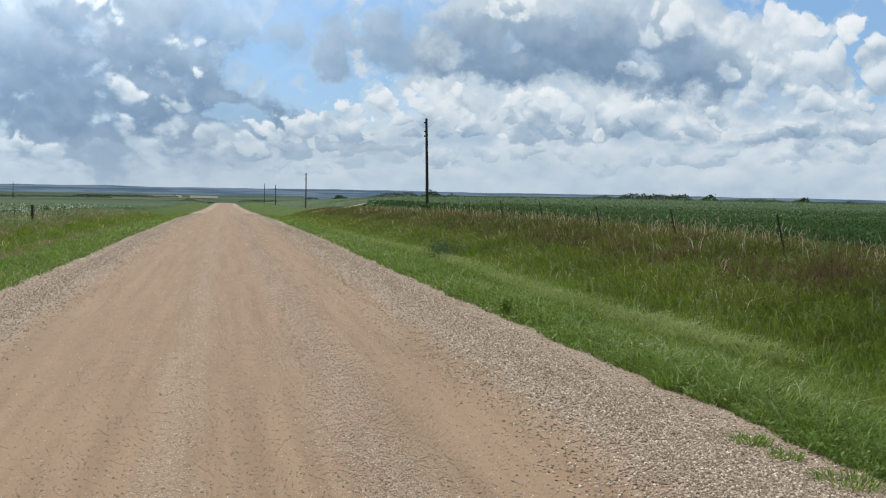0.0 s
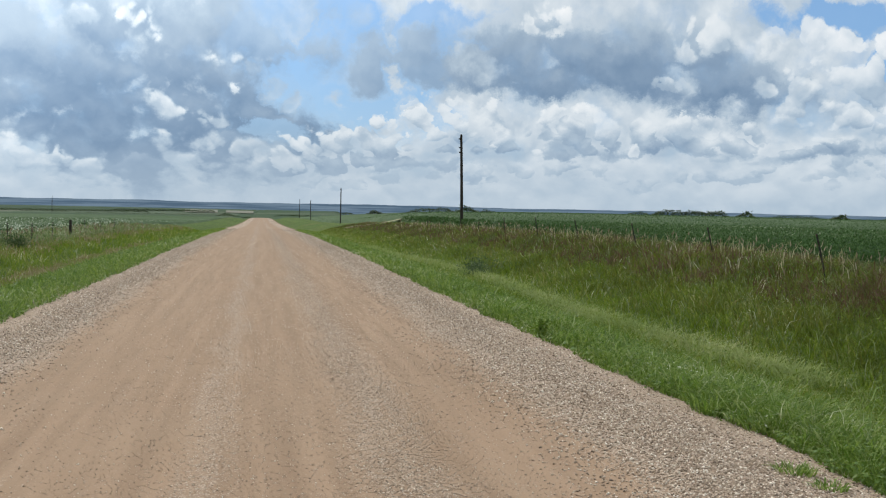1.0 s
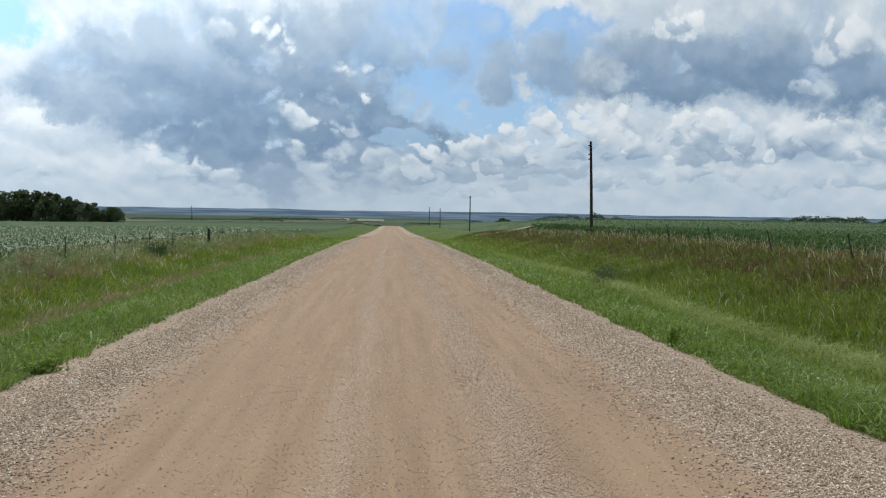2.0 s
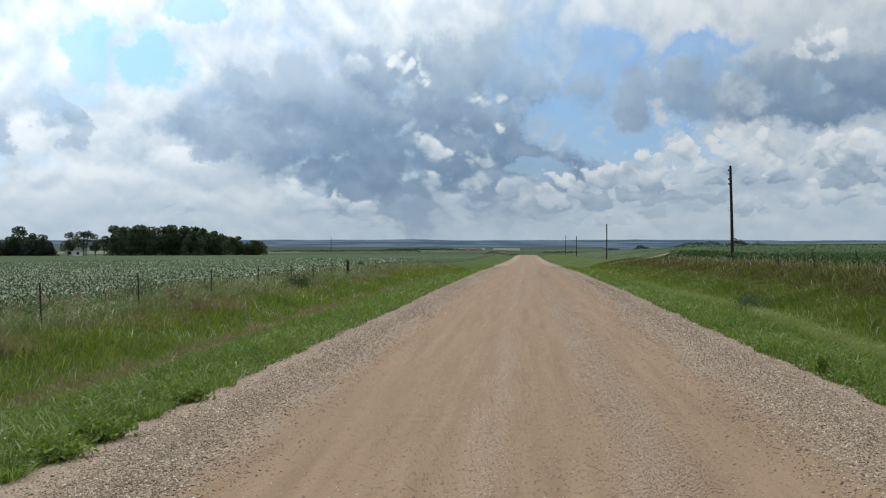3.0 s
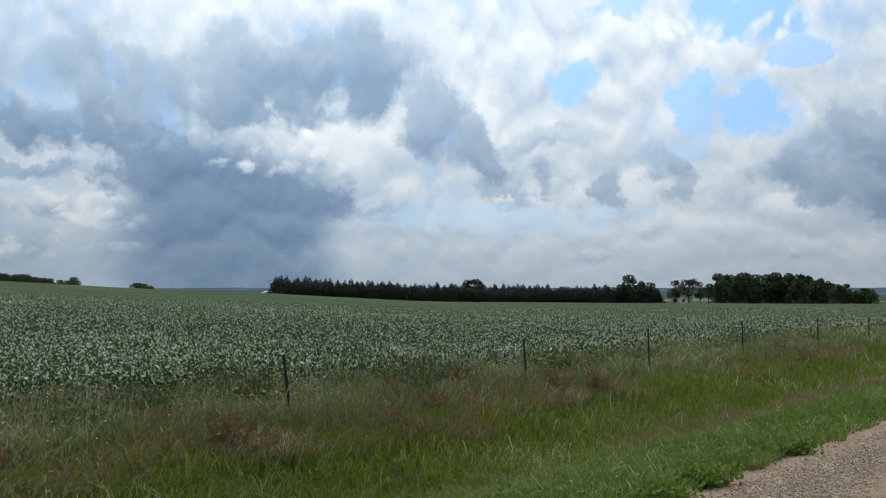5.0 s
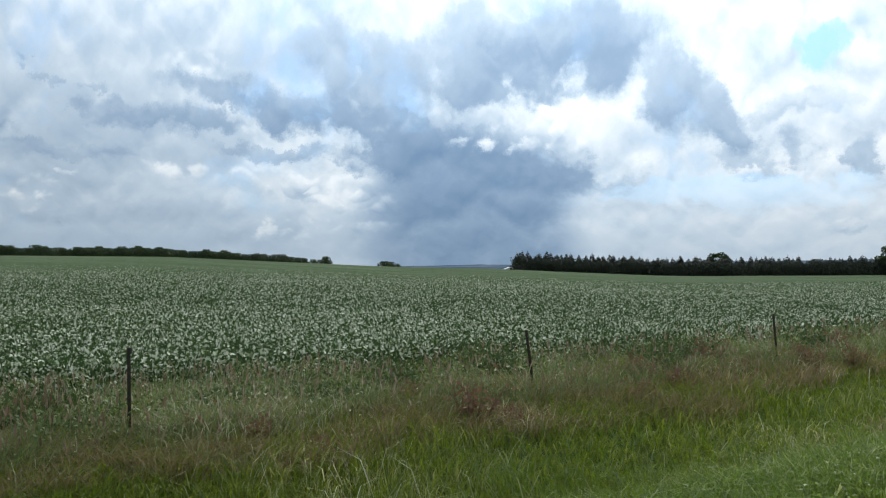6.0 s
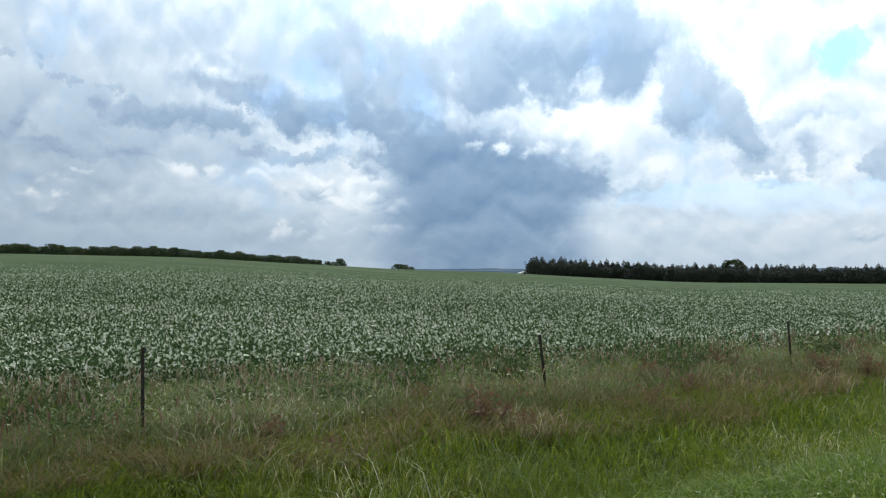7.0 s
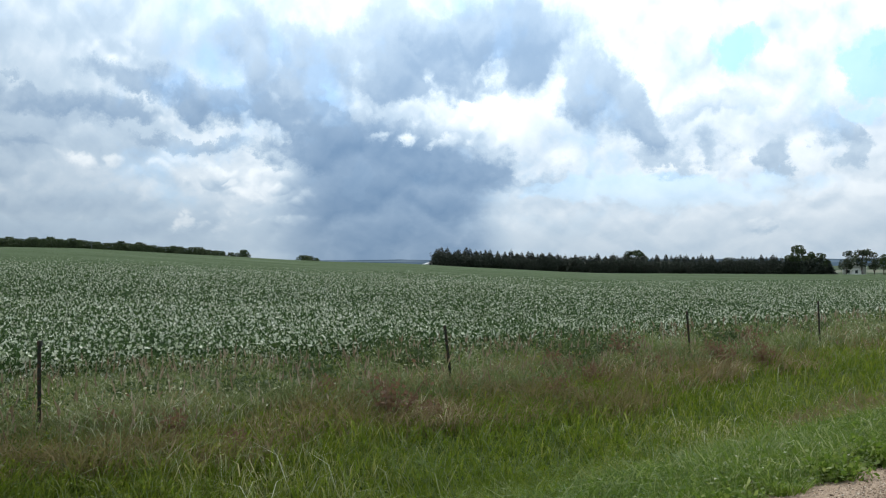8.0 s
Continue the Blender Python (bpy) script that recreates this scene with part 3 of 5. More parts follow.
M_PALE = leafy("pale_short_grass", ((0.0, (0.15, 0.21, 0.045)), (0.6, (0.25, 0.30, 0.085)), (1.0, (0.38, 0.39, 0.17))), 0.45, 0.7)
# pale stops: leaf undersides, and the sky's white glint put into the colour
M_SOY = leafy("soybean_leaf", ((0.0, (0.026, 0.062, 0.015)), (0.40, (0.060, 0.112, 0.032)), (0.55, (0.105, 0.160, 0.058)), (0.62, (0.42, 0.47, 0.33)), (1.0, (0.72, 0.74, 0.64))), 0.2, 0.7, 0.12, spread=0.12, size=0.12)
# same leaf with few painted glints: the sun's direction put into its colour
M_SOY_FEW_GLINTS = leafy("soybean_leaf_few_glints", ((0.0, (0.026, 0.060, 0.014)), (0.5, (0.050, 0.100, 0.028)), (0.84, (0.090, 0.145, 0.052)), (0.92, (0.25, 0.30, 0.18)), (1.0, (0.42, 0.46, 0.34))), 0.25, 0.8, 0.08, spread=0.25, size=0.05)
M_STRAW = leafy("straw_grass", ((0.0, (0.20, 0.17, 0.08)), (0.5, (0.40, 0.34, 0.20)), (1.0, (0.62, 0.56, 0.40))), 0.4, 0.7, 0.2)
M_WEED = leafy("dark_weed", ((0.0, (0.035, 0.065, 0.016)), (0.6, (0.065, 0.105, 0.030)), (1.0, (0.12, 0.15, 0.06))), 0.35, 0.6)
M_DOCK = leafy("reddish_dock_seed", ((0.0, (0.13, 0.085, 0.045)), (0.6, (0.205, 0.120, 0.075)), (1.0, (0.36, 0.24, 0.16))), 0.4, 0.7)
M_LEAF = leafy("tree_leaves", ((0.0, (0.024, 0.043, 0.015)), (0.6, (0.050, 0.080, 0.028)), (1.0, (0.095, 0.125, 0.050))), 0.3, 0.6, size=0.3)
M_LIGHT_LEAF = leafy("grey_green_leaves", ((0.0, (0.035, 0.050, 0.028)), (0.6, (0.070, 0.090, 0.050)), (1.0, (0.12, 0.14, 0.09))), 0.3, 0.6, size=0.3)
M_NEEDLE = leafy("conifer_needles", ((0.0, (0.012, 0.020, 0.013)), (0.7, (0.024, 0.036, 0.022)), (1.0, (0.050, 0.060, 0.038))), 0.08, 0.7, size=0.3)

M_PEBBLE, g = material("loose_stones", 0.85, 0.3)
color(g, gradient(g, island(g), ((0.0, (0.13, 0.094, 0.068)), (0.25, (0.255, 0.188, 0.132)), (0.55, (0.365, 0.275, 0.200)), (0.8, (0.47, 0.375, 0.285)), (1.0, (0.74, 0.66, 0.55)))))
bump(g, g.noise(g.place, 300, 2), 0.3, 0.003)

M_STEEL, g = material("dark_steel", 0.6, 0.4)
color(g, g.mix(g.ramp(g.noise(g.place, 18, 4), 0.45, 0.65), (0.022, 0.027, 0.022), (0.07, 0.035, 0.02)))
g.bsdf.inputs["Metallic"].default_value = 0.3
M_POLE, g = material("weathered_pole_wood", 0.9, 0.2)
color(g, g.mix(g.noise(g.vec("MULTIPLY", g.place, (14, 14, 0.6)), 1.0, 5, 0.7), (0.016, 0.012, 0.010), (0.050, 0.040, 0.032)))
bump(g, g.noise(g.vec("MULTIPLY", g.place, (20, 20, 0.5)), 1.0, 4), 0.7, 0.02)
M_BARK, g = material("tree_bark", 0.95, 0.1)
color(g, g.mix(g.noise(g.vec("MULTIPLY", g.place, (4, 4, 1)), 1.0, 4), (0.03, 0.024, 0.018), (0.10, 0.08, 0.062)))
bump(g, g.noise(g.place, 6, 4), 0.8, 0.05)
M_PAINT, g = material("white_painted_siding", 0.6, 0.3)
color(g, g.mix(g.noise(g.place, 1.5, 4), (0.70, 0.71, 0.70), (0.82, 0.82, 0.80)))
bump(g, g.math("FRACT", g.math("MULTIPLY", g.z, 6.0)), 0.3, 0.02)
M_ROOF, g = material("grey_metal_roof", 0.4, 0.5)
color(g, g.mix(g.noise(g.place, 0.8, 4), (0.34, 0.35, 0.36), (0.55, 0.56, 0.57)))
M_GLASS, g = material("window_glass", 0.1, 0.5)
color(g, g.mix(g.noise(g.place, 1.0, 2), (0.02, 0.025, 0.03), (0.04, 0.05, 0.06)))
M_TRACK, g = material("dry_dirt_track", 1.0, 0.1)
color(g, g.mix(g.noise(g.place, 0.9, 5, 0.65), (0.16, 0.15, 0.085), (0.34, 0.29, 0.19)))
bump(g, g.noise(g.place, 8, 4), 0.5, 0.04)
M_STUBBLE, g = material("pale_stubble", 1.0, 0.05)
color(g, g.mix(g.noise(g.vec("MULTIPLY", g.place, (0.01, 0.06, 0.0)), 1.0, 4), (0.125, 0.13, 0.10), (0.20, 0.195, 0.155)))
M_FAR, g = material("far_land_painted_haze", 1.0, 0.0)
# far land: the haze of kilometres of lit air is painted as its glow
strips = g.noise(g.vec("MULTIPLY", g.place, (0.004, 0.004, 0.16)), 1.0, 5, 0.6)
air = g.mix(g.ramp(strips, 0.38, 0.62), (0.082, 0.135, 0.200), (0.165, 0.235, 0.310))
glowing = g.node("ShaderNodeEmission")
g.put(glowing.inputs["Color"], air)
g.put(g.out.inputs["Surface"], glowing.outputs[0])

# ---- the lie of the land ----
ROAD_Y = (-400, -50, 0, 44, 88, 200, 300, 467, 560, 650, 900, 1300, 2500, 4900)
ROAD_Z = (4, 0.4, 0, -0.38, -1.0, -3.1, -4.6, -6.55, -8.0, -11.5, -17.5, -21.0, -24.0, -70.0)
SKY_AZ = (-180, -100, -32, -15, -9, -4, 0, 8, 17, 26, 34.6, 39.8, 44.4, 48.7, 53, 60, 69, 90, 140, 180)
SKY_EL = (0.6, -0.2, -0.42, -0.43, -0.5, -0.8, -1.02, -1.0, -1.02, -1.02, -0.97, -0.68, -0.39, -0.27, 0.0, 0.42, 0.60, 0.7, 0.6, 0.6)
CREST = 450.0  # metres from the camera to the brow of the fields
SOY = 0.55     # height of the crop


def smooth(a, b, v):
    t = np.clip((v - a) / (b - a), 0, 1)
    return t * t * (3 - 2 * t)


def road_height(y):
    return np.interp(y, ROAD_Y, ROAD_Z)


SECTION_X = (-16, -12.5, -10.5, -9.0, -7.8, -6.8, -5.4, -3.7, -3.2, 0, 3.2, 3.7, 4.9, 6.4, 7.6, 9.0, 11.0, 12.5, 16)
SECTION_Z = (-0.16, -0.14, -0.18, -0.42, -0.74, -0.80, -0.34, -0.14, -0.09, 0, -0.09, -0.14, -0.28, -0.58, -0.62, -0.20, 0.24, 0.34, 0.26)


def land(x, y):
    """The height of the ground at x, y (arrays of metres)."""
    x, y = np.asarray(x, float), np.asarray(y, float)
    r = np.hypot(x, y) + 1e-6
    az = np.degrees(np.arctan2(-x, y))
    brow = 1.65 + CREST * np.tan(np.radians(np.interp(az, SKY_AZ, SKY_EL))) - SOY
    near = np.where(x < 0, -0.22, 0.24)
    k = np.clip(r / CREST, 0, 1)
    field = near + (brow - near) * (0.85 * k + 0.15 * k * k)
    field += (0.22 * np.sin(x * 0.021 + 1.0) * np.sin(y * 0.017 + 0.4) + 0.5 * np.sin(r * 0.0175 + az * 0.03)) * smooth(40, 160, r) * (1 - smooth(330, 440, r))
    far = np.interp(r, (CREST, 620, 900, 1300, 2500, 4900), (0, -4.5, -9, -15, -22, -19.5))
    field = np.where(r > CREST, np.where(r < 900, brow + far * np.clip(1.2 + brow / 9, 0.35, 1.2), 0), field)
    t = smooth(700, 1300, r)
    field = np.where(r > 700, (brow - 8) * (1 - t) + np.interp(r, (700, 1300, 2500, 4900), (-20, -20.5, -24, -70.0)) * t, field)
    # the open side stays nearly level far out
    level = 1.65 + r * np.tan(np.radians(np.interp(r, (CREST, 1000, 1500), (0, 0.05, 0.06)) + np.interp(az, SKY_AZ, SKY_EL))) - SOY
    level = np.where(r > 1500, level - (r - 1500) * 0.03, level)
    field = np.where((r > CREST) & (az < -4) & (az > -100), level, field)
    section = road_height(y) + np.interp(x, SECTION_X, SECTION_Z)
    # the bank beyond the right ditch swells on its way
    section = section + 0.30 * smooth(9.0, 11.8, x) * smooth(14, 28, y) * (1 - smooth(60, 90, y))
    w = smooth(11, 15 + 0.02 * np.abs(y), np.abs(x))
    return section * (1 - w) + field * w


def spaced(fine, reach, first, grow):
    """Steps of first metres out to fine, then steps that grow, out to reach."""
    out, step = list(np.arange(0, fine, first)), first
    v = fine
    while v < reach:
        out.append(v)
        step *= grow
        v += step
    out.append(reach)
    return np.array(out)


def sheet(xs, ys, height):
    gx, gy = np.meshgrid(xs, ys)
    v = np.column_stack([gx.ravel(), gy.ravel(), height(gx, gy).ravel()])
    n, m = len(xs), len(ys)
    i = (np.arange(m - 1)[:, None] * n + np.arange(n - 1)[None, :]).ravel()
    return v, np.column_stack([i, i + 1, i + n + 1, i + n])


def mesh_of(name, verts, faces, materials, slots=None, flat=False):
    """A mesh from arrays: faces all have the same number of corners."""
    verts, faces = np.asarray(verts, np.float32), np.asarray(faces, np.int32)
    me = bpy.data.meshes.new(name)
    k = faces.shape[1]
    me.vertices.add(len(verts)); me.vertices.foreach_set("co", verts.ravel())
    me.loops.add(faces.size); me.loops.foreach_set("vertex_index", faces.ravel())
    me.polygons.add(len(faces)); me.polygons.foreach_set("loop_start", np.arange(len(faces), dtype=np.int32) * k)
    if not flat:
        me.polygons.foreach_set("use_smooth", np.ones(len(faces), bool))
    for m in materials:
        me.materials.append(m)
    if slots is not None:
        me.polygons.foreach_set("material_index", np.asarray(slots, np.int32))
    me.update(calc_edges=True)
    return me


side = spaced(16, 4900, 0.4, 1.09)
GX = np.concatenate([-side[:0:-1], side])
ahead = spaced(70, 4900, 0.7, 1.07)
GY = np.concatenate([-spaced(20, 4900, 1.5, 1.22)[:0:-1], ahead])
v, f = sheet(GX, GY, lambda x, y: land(x, y) - 0.12 * (np.abs(x) < 3.3))
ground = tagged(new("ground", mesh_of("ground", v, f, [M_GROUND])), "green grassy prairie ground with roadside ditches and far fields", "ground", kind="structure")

RX = np.linspace(-4.8, 4.8, 79)


def road_top(x, y):
    z = land(x, y)
    ridge = 0.035 * np.exp(-((x + 2.75) / 0.35) ** 2) + 0.03 * np.exp(-((x - 2.95) / 0.4) ** 2)
    ruts = -0.012 * (np.exp(-((x + 1.35) / 0.3) ** 2) + np.exp(-((x - 0.35) / 0.28) ** 2) + np.exp(-((x - 1.75) / 0.3) ** 2))
    return z + ridge + ruts - 0.07 * smooth(4.2, 4.8, np.abs(x)) + 0.006


v, f = sheet(RX, GY[(GY > -300) & (GY < 640)], road_top)
road = tagged(new("road", mesh_of("road", v, f, [M_ROAD])), "tan gravel country road with loose stones along its edges", "road", kind="structure")


# ---- distance ----
def compass(az, r):
    """The place r metres from the camera, az degrees to the left of the road's line."""
    return -r * math.sin(radians(az)), r * math.cos(radians(az))


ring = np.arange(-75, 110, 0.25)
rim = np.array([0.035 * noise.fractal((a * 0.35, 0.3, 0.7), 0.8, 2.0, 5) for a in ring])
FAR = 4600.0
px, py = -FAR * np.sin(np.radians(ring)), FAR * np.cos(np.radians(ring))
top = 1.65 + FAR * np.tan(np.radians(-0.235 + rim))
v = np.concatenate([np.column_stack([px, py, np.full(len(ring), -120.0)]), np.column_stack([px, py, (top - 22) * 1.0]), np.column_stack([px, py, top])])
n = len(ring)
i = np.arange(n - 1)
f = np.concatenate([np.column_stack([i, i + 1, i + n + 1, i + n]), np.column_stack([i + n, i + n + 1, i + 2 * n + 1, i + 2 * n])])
tagged(new("backdrop", mesh_of("backdrop", v, f, [M_FAR])), "far prairie hills along the horizon, blue haze painted as their glow", "hills", kind="structure")


# ---- plants ----
RNG = np.random.default_rng(7)


def blades(x, y, z, high, wide, lean, turn=None):
    """Grass blades: five corners and three triangles each. All arguments are arrays."""
    n = len(x)
    a = RNG.uniform(0, 2 * np.pi, n)
    dx, dy = np.cos(a) * wide / 2, np.sin(a) * wide / 2
    b = RNG.uniform(0, 2 * np.pi, n) if turn is None else turn
    lx, ly = np.cos(b) * lean * high, np.sin(b) * lean * high
    base = np.column_stack([x, y, z])
    half = np.column_stack([dx, dy, np.zeros(n)])
    mid = base + np.column_stack([lx * 0.3, ly * 0.3, high * 0.58])
    tip = base + np.column_stack([lx, ly, high * (1 - 0.25 * lean)])
    v = np.stack([base - half, base + half, mid - half * 0.75, mid + half * 0.75, tip], 1).reshape(-1, 3)
    k = np.arange(n)[:, None] * 5
    f = np.stack([k + [0, 1, 3], k + [0, 3, 2], k + [2, 3, 4]], 1).reshape(-1, 3)
    return v, f


def heads(x, y, z, long, wide):
    """Seed heads: two crossed slim diamonds each."""
    n = len(x)
    a = RNG.uniform(0, np.pi, n)
    t = RNG.normal(0, 0.22, (n, 2)) * long[:, None]
    foot = np.column_stack([x, y, z])
    tip = foot + np.column_stack([t, long])
    mid = foot * 0.6 + tip * 0.4
    h1 = np.column_stack([np.cos(a), np.sin(a), np.zeros(n)]) * wide[:, None] / 2
    h2 = np.column_stack([-np.sin(a), np.cos(a), np.zeros(n)]) * wide[:, None] / 2
    v = np.stack([foot, mid - h1, tip, mid + h1, mid - h2, mid + h2], 1).reshape(-1, 3)
    k = np.arange(n)[:, None] * 6
    f = np.stack([k + [0, 3, 1], k + [1, 3, 2], k + [0, 5, 4], k + [4, 5, 2]], 1).reshape(-1, 3)
    return v, f


def leaves(x, y, z, size, flat=0.75, slim=0.38):
    """Single leaves, each a folded diamond of two triangles, tilted at random."""
    n = len(x)
    a = RNG.uniform(0, 2 * np.pi, n)
    up = RNG.normal(0, flat, n)
    ax = np.column_stack([np.cos(a) * np.cos(up), np.sin(a) * np.cos(up), np.sin(up)])
    roll = RNG.normal(0, 0.6, n)
    side = np.column_stack([-np.sin(a) * np.cos(roll), np.cos(a) * np.cos(roll), np.sin(roll)])
    c = np.column_stack([x, y, z])
    s = size[:, None]
    v = np.stack([c - ax * s * 0.55, c + side * s * slim, c + ax * s * 0.6, c - side * s * slim], 1)
    v[:, [1, 3], 2] += (size * RNG.uniform(-0.05, 0.22, n))[:, None]
    k = np.arange(n)[:, None] * 4
    f = np.stack([k + [0, 1, 2], k + [0, 2, 3]], 1).reshape(-1, 3)
    return v.reshape(-1, 3), f


def along(n, near, far, power):
    """n places between near and far metres, crowded towards near."""
    u = RNG.random(n)
    k = 1 - power
    return (near ** k + u * (far ** k - near ** k)) ** (1 / k)


def lumpy(x, y, scale, seed=0.0):
    """Cheap smooth unevenness from -1 to 1."""
    return (np.sin(x * scale + 1.3 + seed) * np.sin(y * scale * 0.83 + 0.7 + seed * 2) + 0.6 * np.sin(x * scale * 2.3 + y * scale * 1.9 + seed) + 0.4 * np.sin(y * scale * 4.1 - x * scale * 3.3 + 2 * seed)) / 2


def edge_of_road(y, side):
    """Where the grass meets the gravel: an uneven line."""
    half = np.interp(y, (0, 8, 13, 22, 32), (4.25, 4.20, 4.12, 3.95, 3.88)) if side > 0 else np.interp(y, (0, 9, 13, 22, 32), (4.10, 3.95, 3.88, 3.72, 3.58))
    return half + 0.13 * lumpy(y * 0 + side * 3, y, 1.1, side) + 0.07 * lumpy(y * 0 + side, y, 4.0)


def withered(x, y):
    """Above nought in the patches where the grass has gone brown."""
    return 0.8 * lumpy(x * 0.8, y, 0.42, 4.0) + 0.9 * lumpy(x, y, 2.4, 1.0) + RNG.normal(0, 0.48, len(x))


def grass(name, label, side, n, lo, hi, y0, y1, power, high, wide, lean, mat, patchy=0.0, thin=None):
    """A strip of grass beside the road, from lo to hi metres out."""
    # dense in front, thinner on the stretch behind the camera
    y = np.concatenate([along(n, y0, y1, power), RNG.uniform(-22, y0, n // 5)])
    n = len(y)
    e = edge_of_road(y, side)
    lo_y = np.maximum(lo, e) if lo < 4.2 else lo + 0.5 * lumpy(y * 0 + lo, y, 0.45, lo)
    x = lo_y + (hi + 0.4 * lumpy(y * 0 + hi, y, 0.5, hi) - lo_y) * RNG.random(n)
    if patchy:
        keep = RNG.random(n) < 1 - patchy * (0.5 + 0.5 * lumpy(x, y, 0.55, side + lo))
        x, y = x[keep], y[keep]
    if thin is not None:
        keep = thin(x, y)
        x, y = x[keep], y[keep]
    far = 1 + np.maximum(y - 8, 0) / 22
    h = RNG.uniform(high[0], high[1], len(x)) * (1 + 0.30 * lumpy(x, y, 0.8, lo) + 0.30 * lumpy(x, y, 3.3, lo + 1))
    # low at the gravel's edge
    h *= 0.45 + 0.55 * smooth(0.0, 0.30, x - edge_of_road(y, side))
    w = RNG.uniform(wide[0], wide[1], len(x)) * far
    sx = x * side
    v, f = blades(sx, y, land(sx, y) - 0.02, h, w, RNG.uniform(lean[0], lean[1], len(x)))
    return tagged(new(name, mesh_of(name, v, f, [mat])), label, "grass", kind="stuff")


for side, k in ((-1, 1.0), (1, 0.9)):
    y0 = 1.5 if side < 0 else 4.0
    low, bank = (9.3, 11.3) if side < 0 else (8.6, 11.0)
    grass("verge_grass", "lush bright green grass along the gravel edge", side, int(68000 * k), 3.3, 6.1, y0, 130, 1.45, (0.12, 0.30), (0.009, 0.021), (0.3, 1.2), M_VERGE)
    grass("ditch_grass", "fine yellow-green grass in the ditch", side, int(88000 * k), 5.7, 10.0, y0, 150, 1.40, (0.15, 0.34), (0.009, 0.019), (0.3, 1.3), M_DITCH)
    grass("tall_grass", "tall brown and reddish grass along the fence", side, int((90000 if side < 0 else 62000) * k), 9.0 if side < 0 else 9.7, 11.3 if side < 0 else 14.0, y0, 150, 1.35, (0.20, 0.44) if side < 0 else (0.26, 0.50), (0.010, 0.021), (0.3, 1.2), M_DRY if side < 0 else M_RUST, thin=lambda x, y: withered(x, y) > (-0.22 + 0.6 * smooth(11, 24, y) if side < 0 else 0.05))
    grass("bank_grass", "green grass on the bank below the fence", side, int(44000 * k), low - 0.6, 13.2, y0, 150, 1.35, (0.20, 0.42), (0.008, 0.018), (0.3, 1.2), M_DITCH if side < 0 else M_BANK, patchy=0.3, thin=lambda x, y: withered(x, y) < (0.1 if side < 0 else 0.5))
    grass("field_edge_grass", "grey-green weedy grass at the field edge", side, int(46000 * k), 10.2 if side < 0 else low, 13.75, y0, 150, 1.35, (0.22, 0.44), (0.011, 0.024), (0.5, 1.4), M_EDGE if side < 0 else M_BANK, patchy=0.2)
    # arching broad blades, some coloured pale as if they caught the light
    grass("tussock_grass", "arching broad grass blades, some with a painted pale shine", side, int(9000 * k), 3.45, 7.5, y0, 60, 1.5, (0.25, 0.45), (0.009, 0.018), (0.9, 1.7), M_VERGE)
    grass("arching_grass", "arching pale grass blades on the ditch slope", side, int(9000 * k), 7.0, 13.4, y0, 70, 1.4, (0.30, 0.55), (0.006, 0.012), (0.7, 1.5), M_EDGE)
    if side < 0:
        grass("fence_grass", "rank grey-green grass hiding the feet of the fence", side, 13000, 9.9, 10.9, y0, 130, 1.35, (0.34, 0.54), (0.008, 0.017), (0.3, 1.0), M_EDGE)
    # seed heads on thin stalks
    n = int((4200 if side < 0 else 900) * k)
    y = along(n, y0, 110, 1.3)
    x = (9.4 if side < 0 else 10.2) + 3.2 * RNG.random(n) ** 0.8
    keep = RNG.random(n) < 0.55 + 0.45 * lumpy(x, y, 0.5, side)
    x, y = x[keep] * side, y[keep]
    h = RNG.uniform(0.34, 0.60, len(x))
    far = 1 + np.maximum(y - 10, 0) / 25
    z = land(x, y)
    v1, f1 = blades(x, y, z, h, 0.004 * far, np.zeros(len(x)))
    v2, f2 = heads(x, y, z + h * 0.93, RNG.uniform(0.09, 0.18, len(x)), RNG.uniform(0.014, 0.03, len(x)) * far)
    tagged(new("seed_head_grass", mesh_of("seed_head_grass", np.concatenate([v1, v2]), np.concatenate([f1, f2 + len(v1)]), [M_SEED])),
           "straw-coloured seed heads on thin grass stalks", "grass", kind="stuff")

grass("ditch_bottom_grass", "brown seeding grass along the ditch bottom", -1, 11000, 6.3, 7.4, 15, 75, 1.2, (0.22, 0.42), (0.009, 0.019), (0.2, 0.9), M_DRY, thin=lambda x, y: (y > 15) & (lumpy(x, y, 0.7, 2.0) > -0.35))

# bleached straw standing along the bank fence
n = 1100
y = along(n, 18, 95, 1.1)
x = 12.2 + RNG.normal(0, 0.9, n)
keep = RNG.random(n) < 0.55 + 0.55 * lumpy(x, y, 0.45, 2.0)
x, y = x[keep], y[keep]
v, f = blades(x, y, land(x, y), RNG.uniform(0.4, 0.75, len(x)), RNG.uniform(0.005, 0.011, len(x)) * (1 + y / 28), RNG.uniform(0.1, 0.7, len(x)))
tagged(new("straw_grass", mesh_of("straw_grass", v, f, [M_STRAW])), "bleached pale straw along the leaning fence", "grass", kind="stuff")

# broad weed leaves mixed into the verge
for side in (-1, 1):
    n = 46000
    y = along(n, 2.0, 70, 1.5)
    x = (edge_of_road(y, side) - 0.05 + 2.4 * RNG.random(n) ** 1.5) * side
    v, f = leaves(x, y, land(x, y) + RNG.uniform(0.02, 0.20, n) * (0.5 + 0.5 * smooth(0, 0.4, np.abs(x) - edge_of_road(y, side))), RNG.uniform(0.012, 0.034, n) * (1 + y / 28))
    tagged(new("verge_weeds", mesh_of("verge_weeds", v, f, [M_WEEDLEAF])), "low broad-leaved green weeds at the gravel edge", "weeds", kind="stuff")

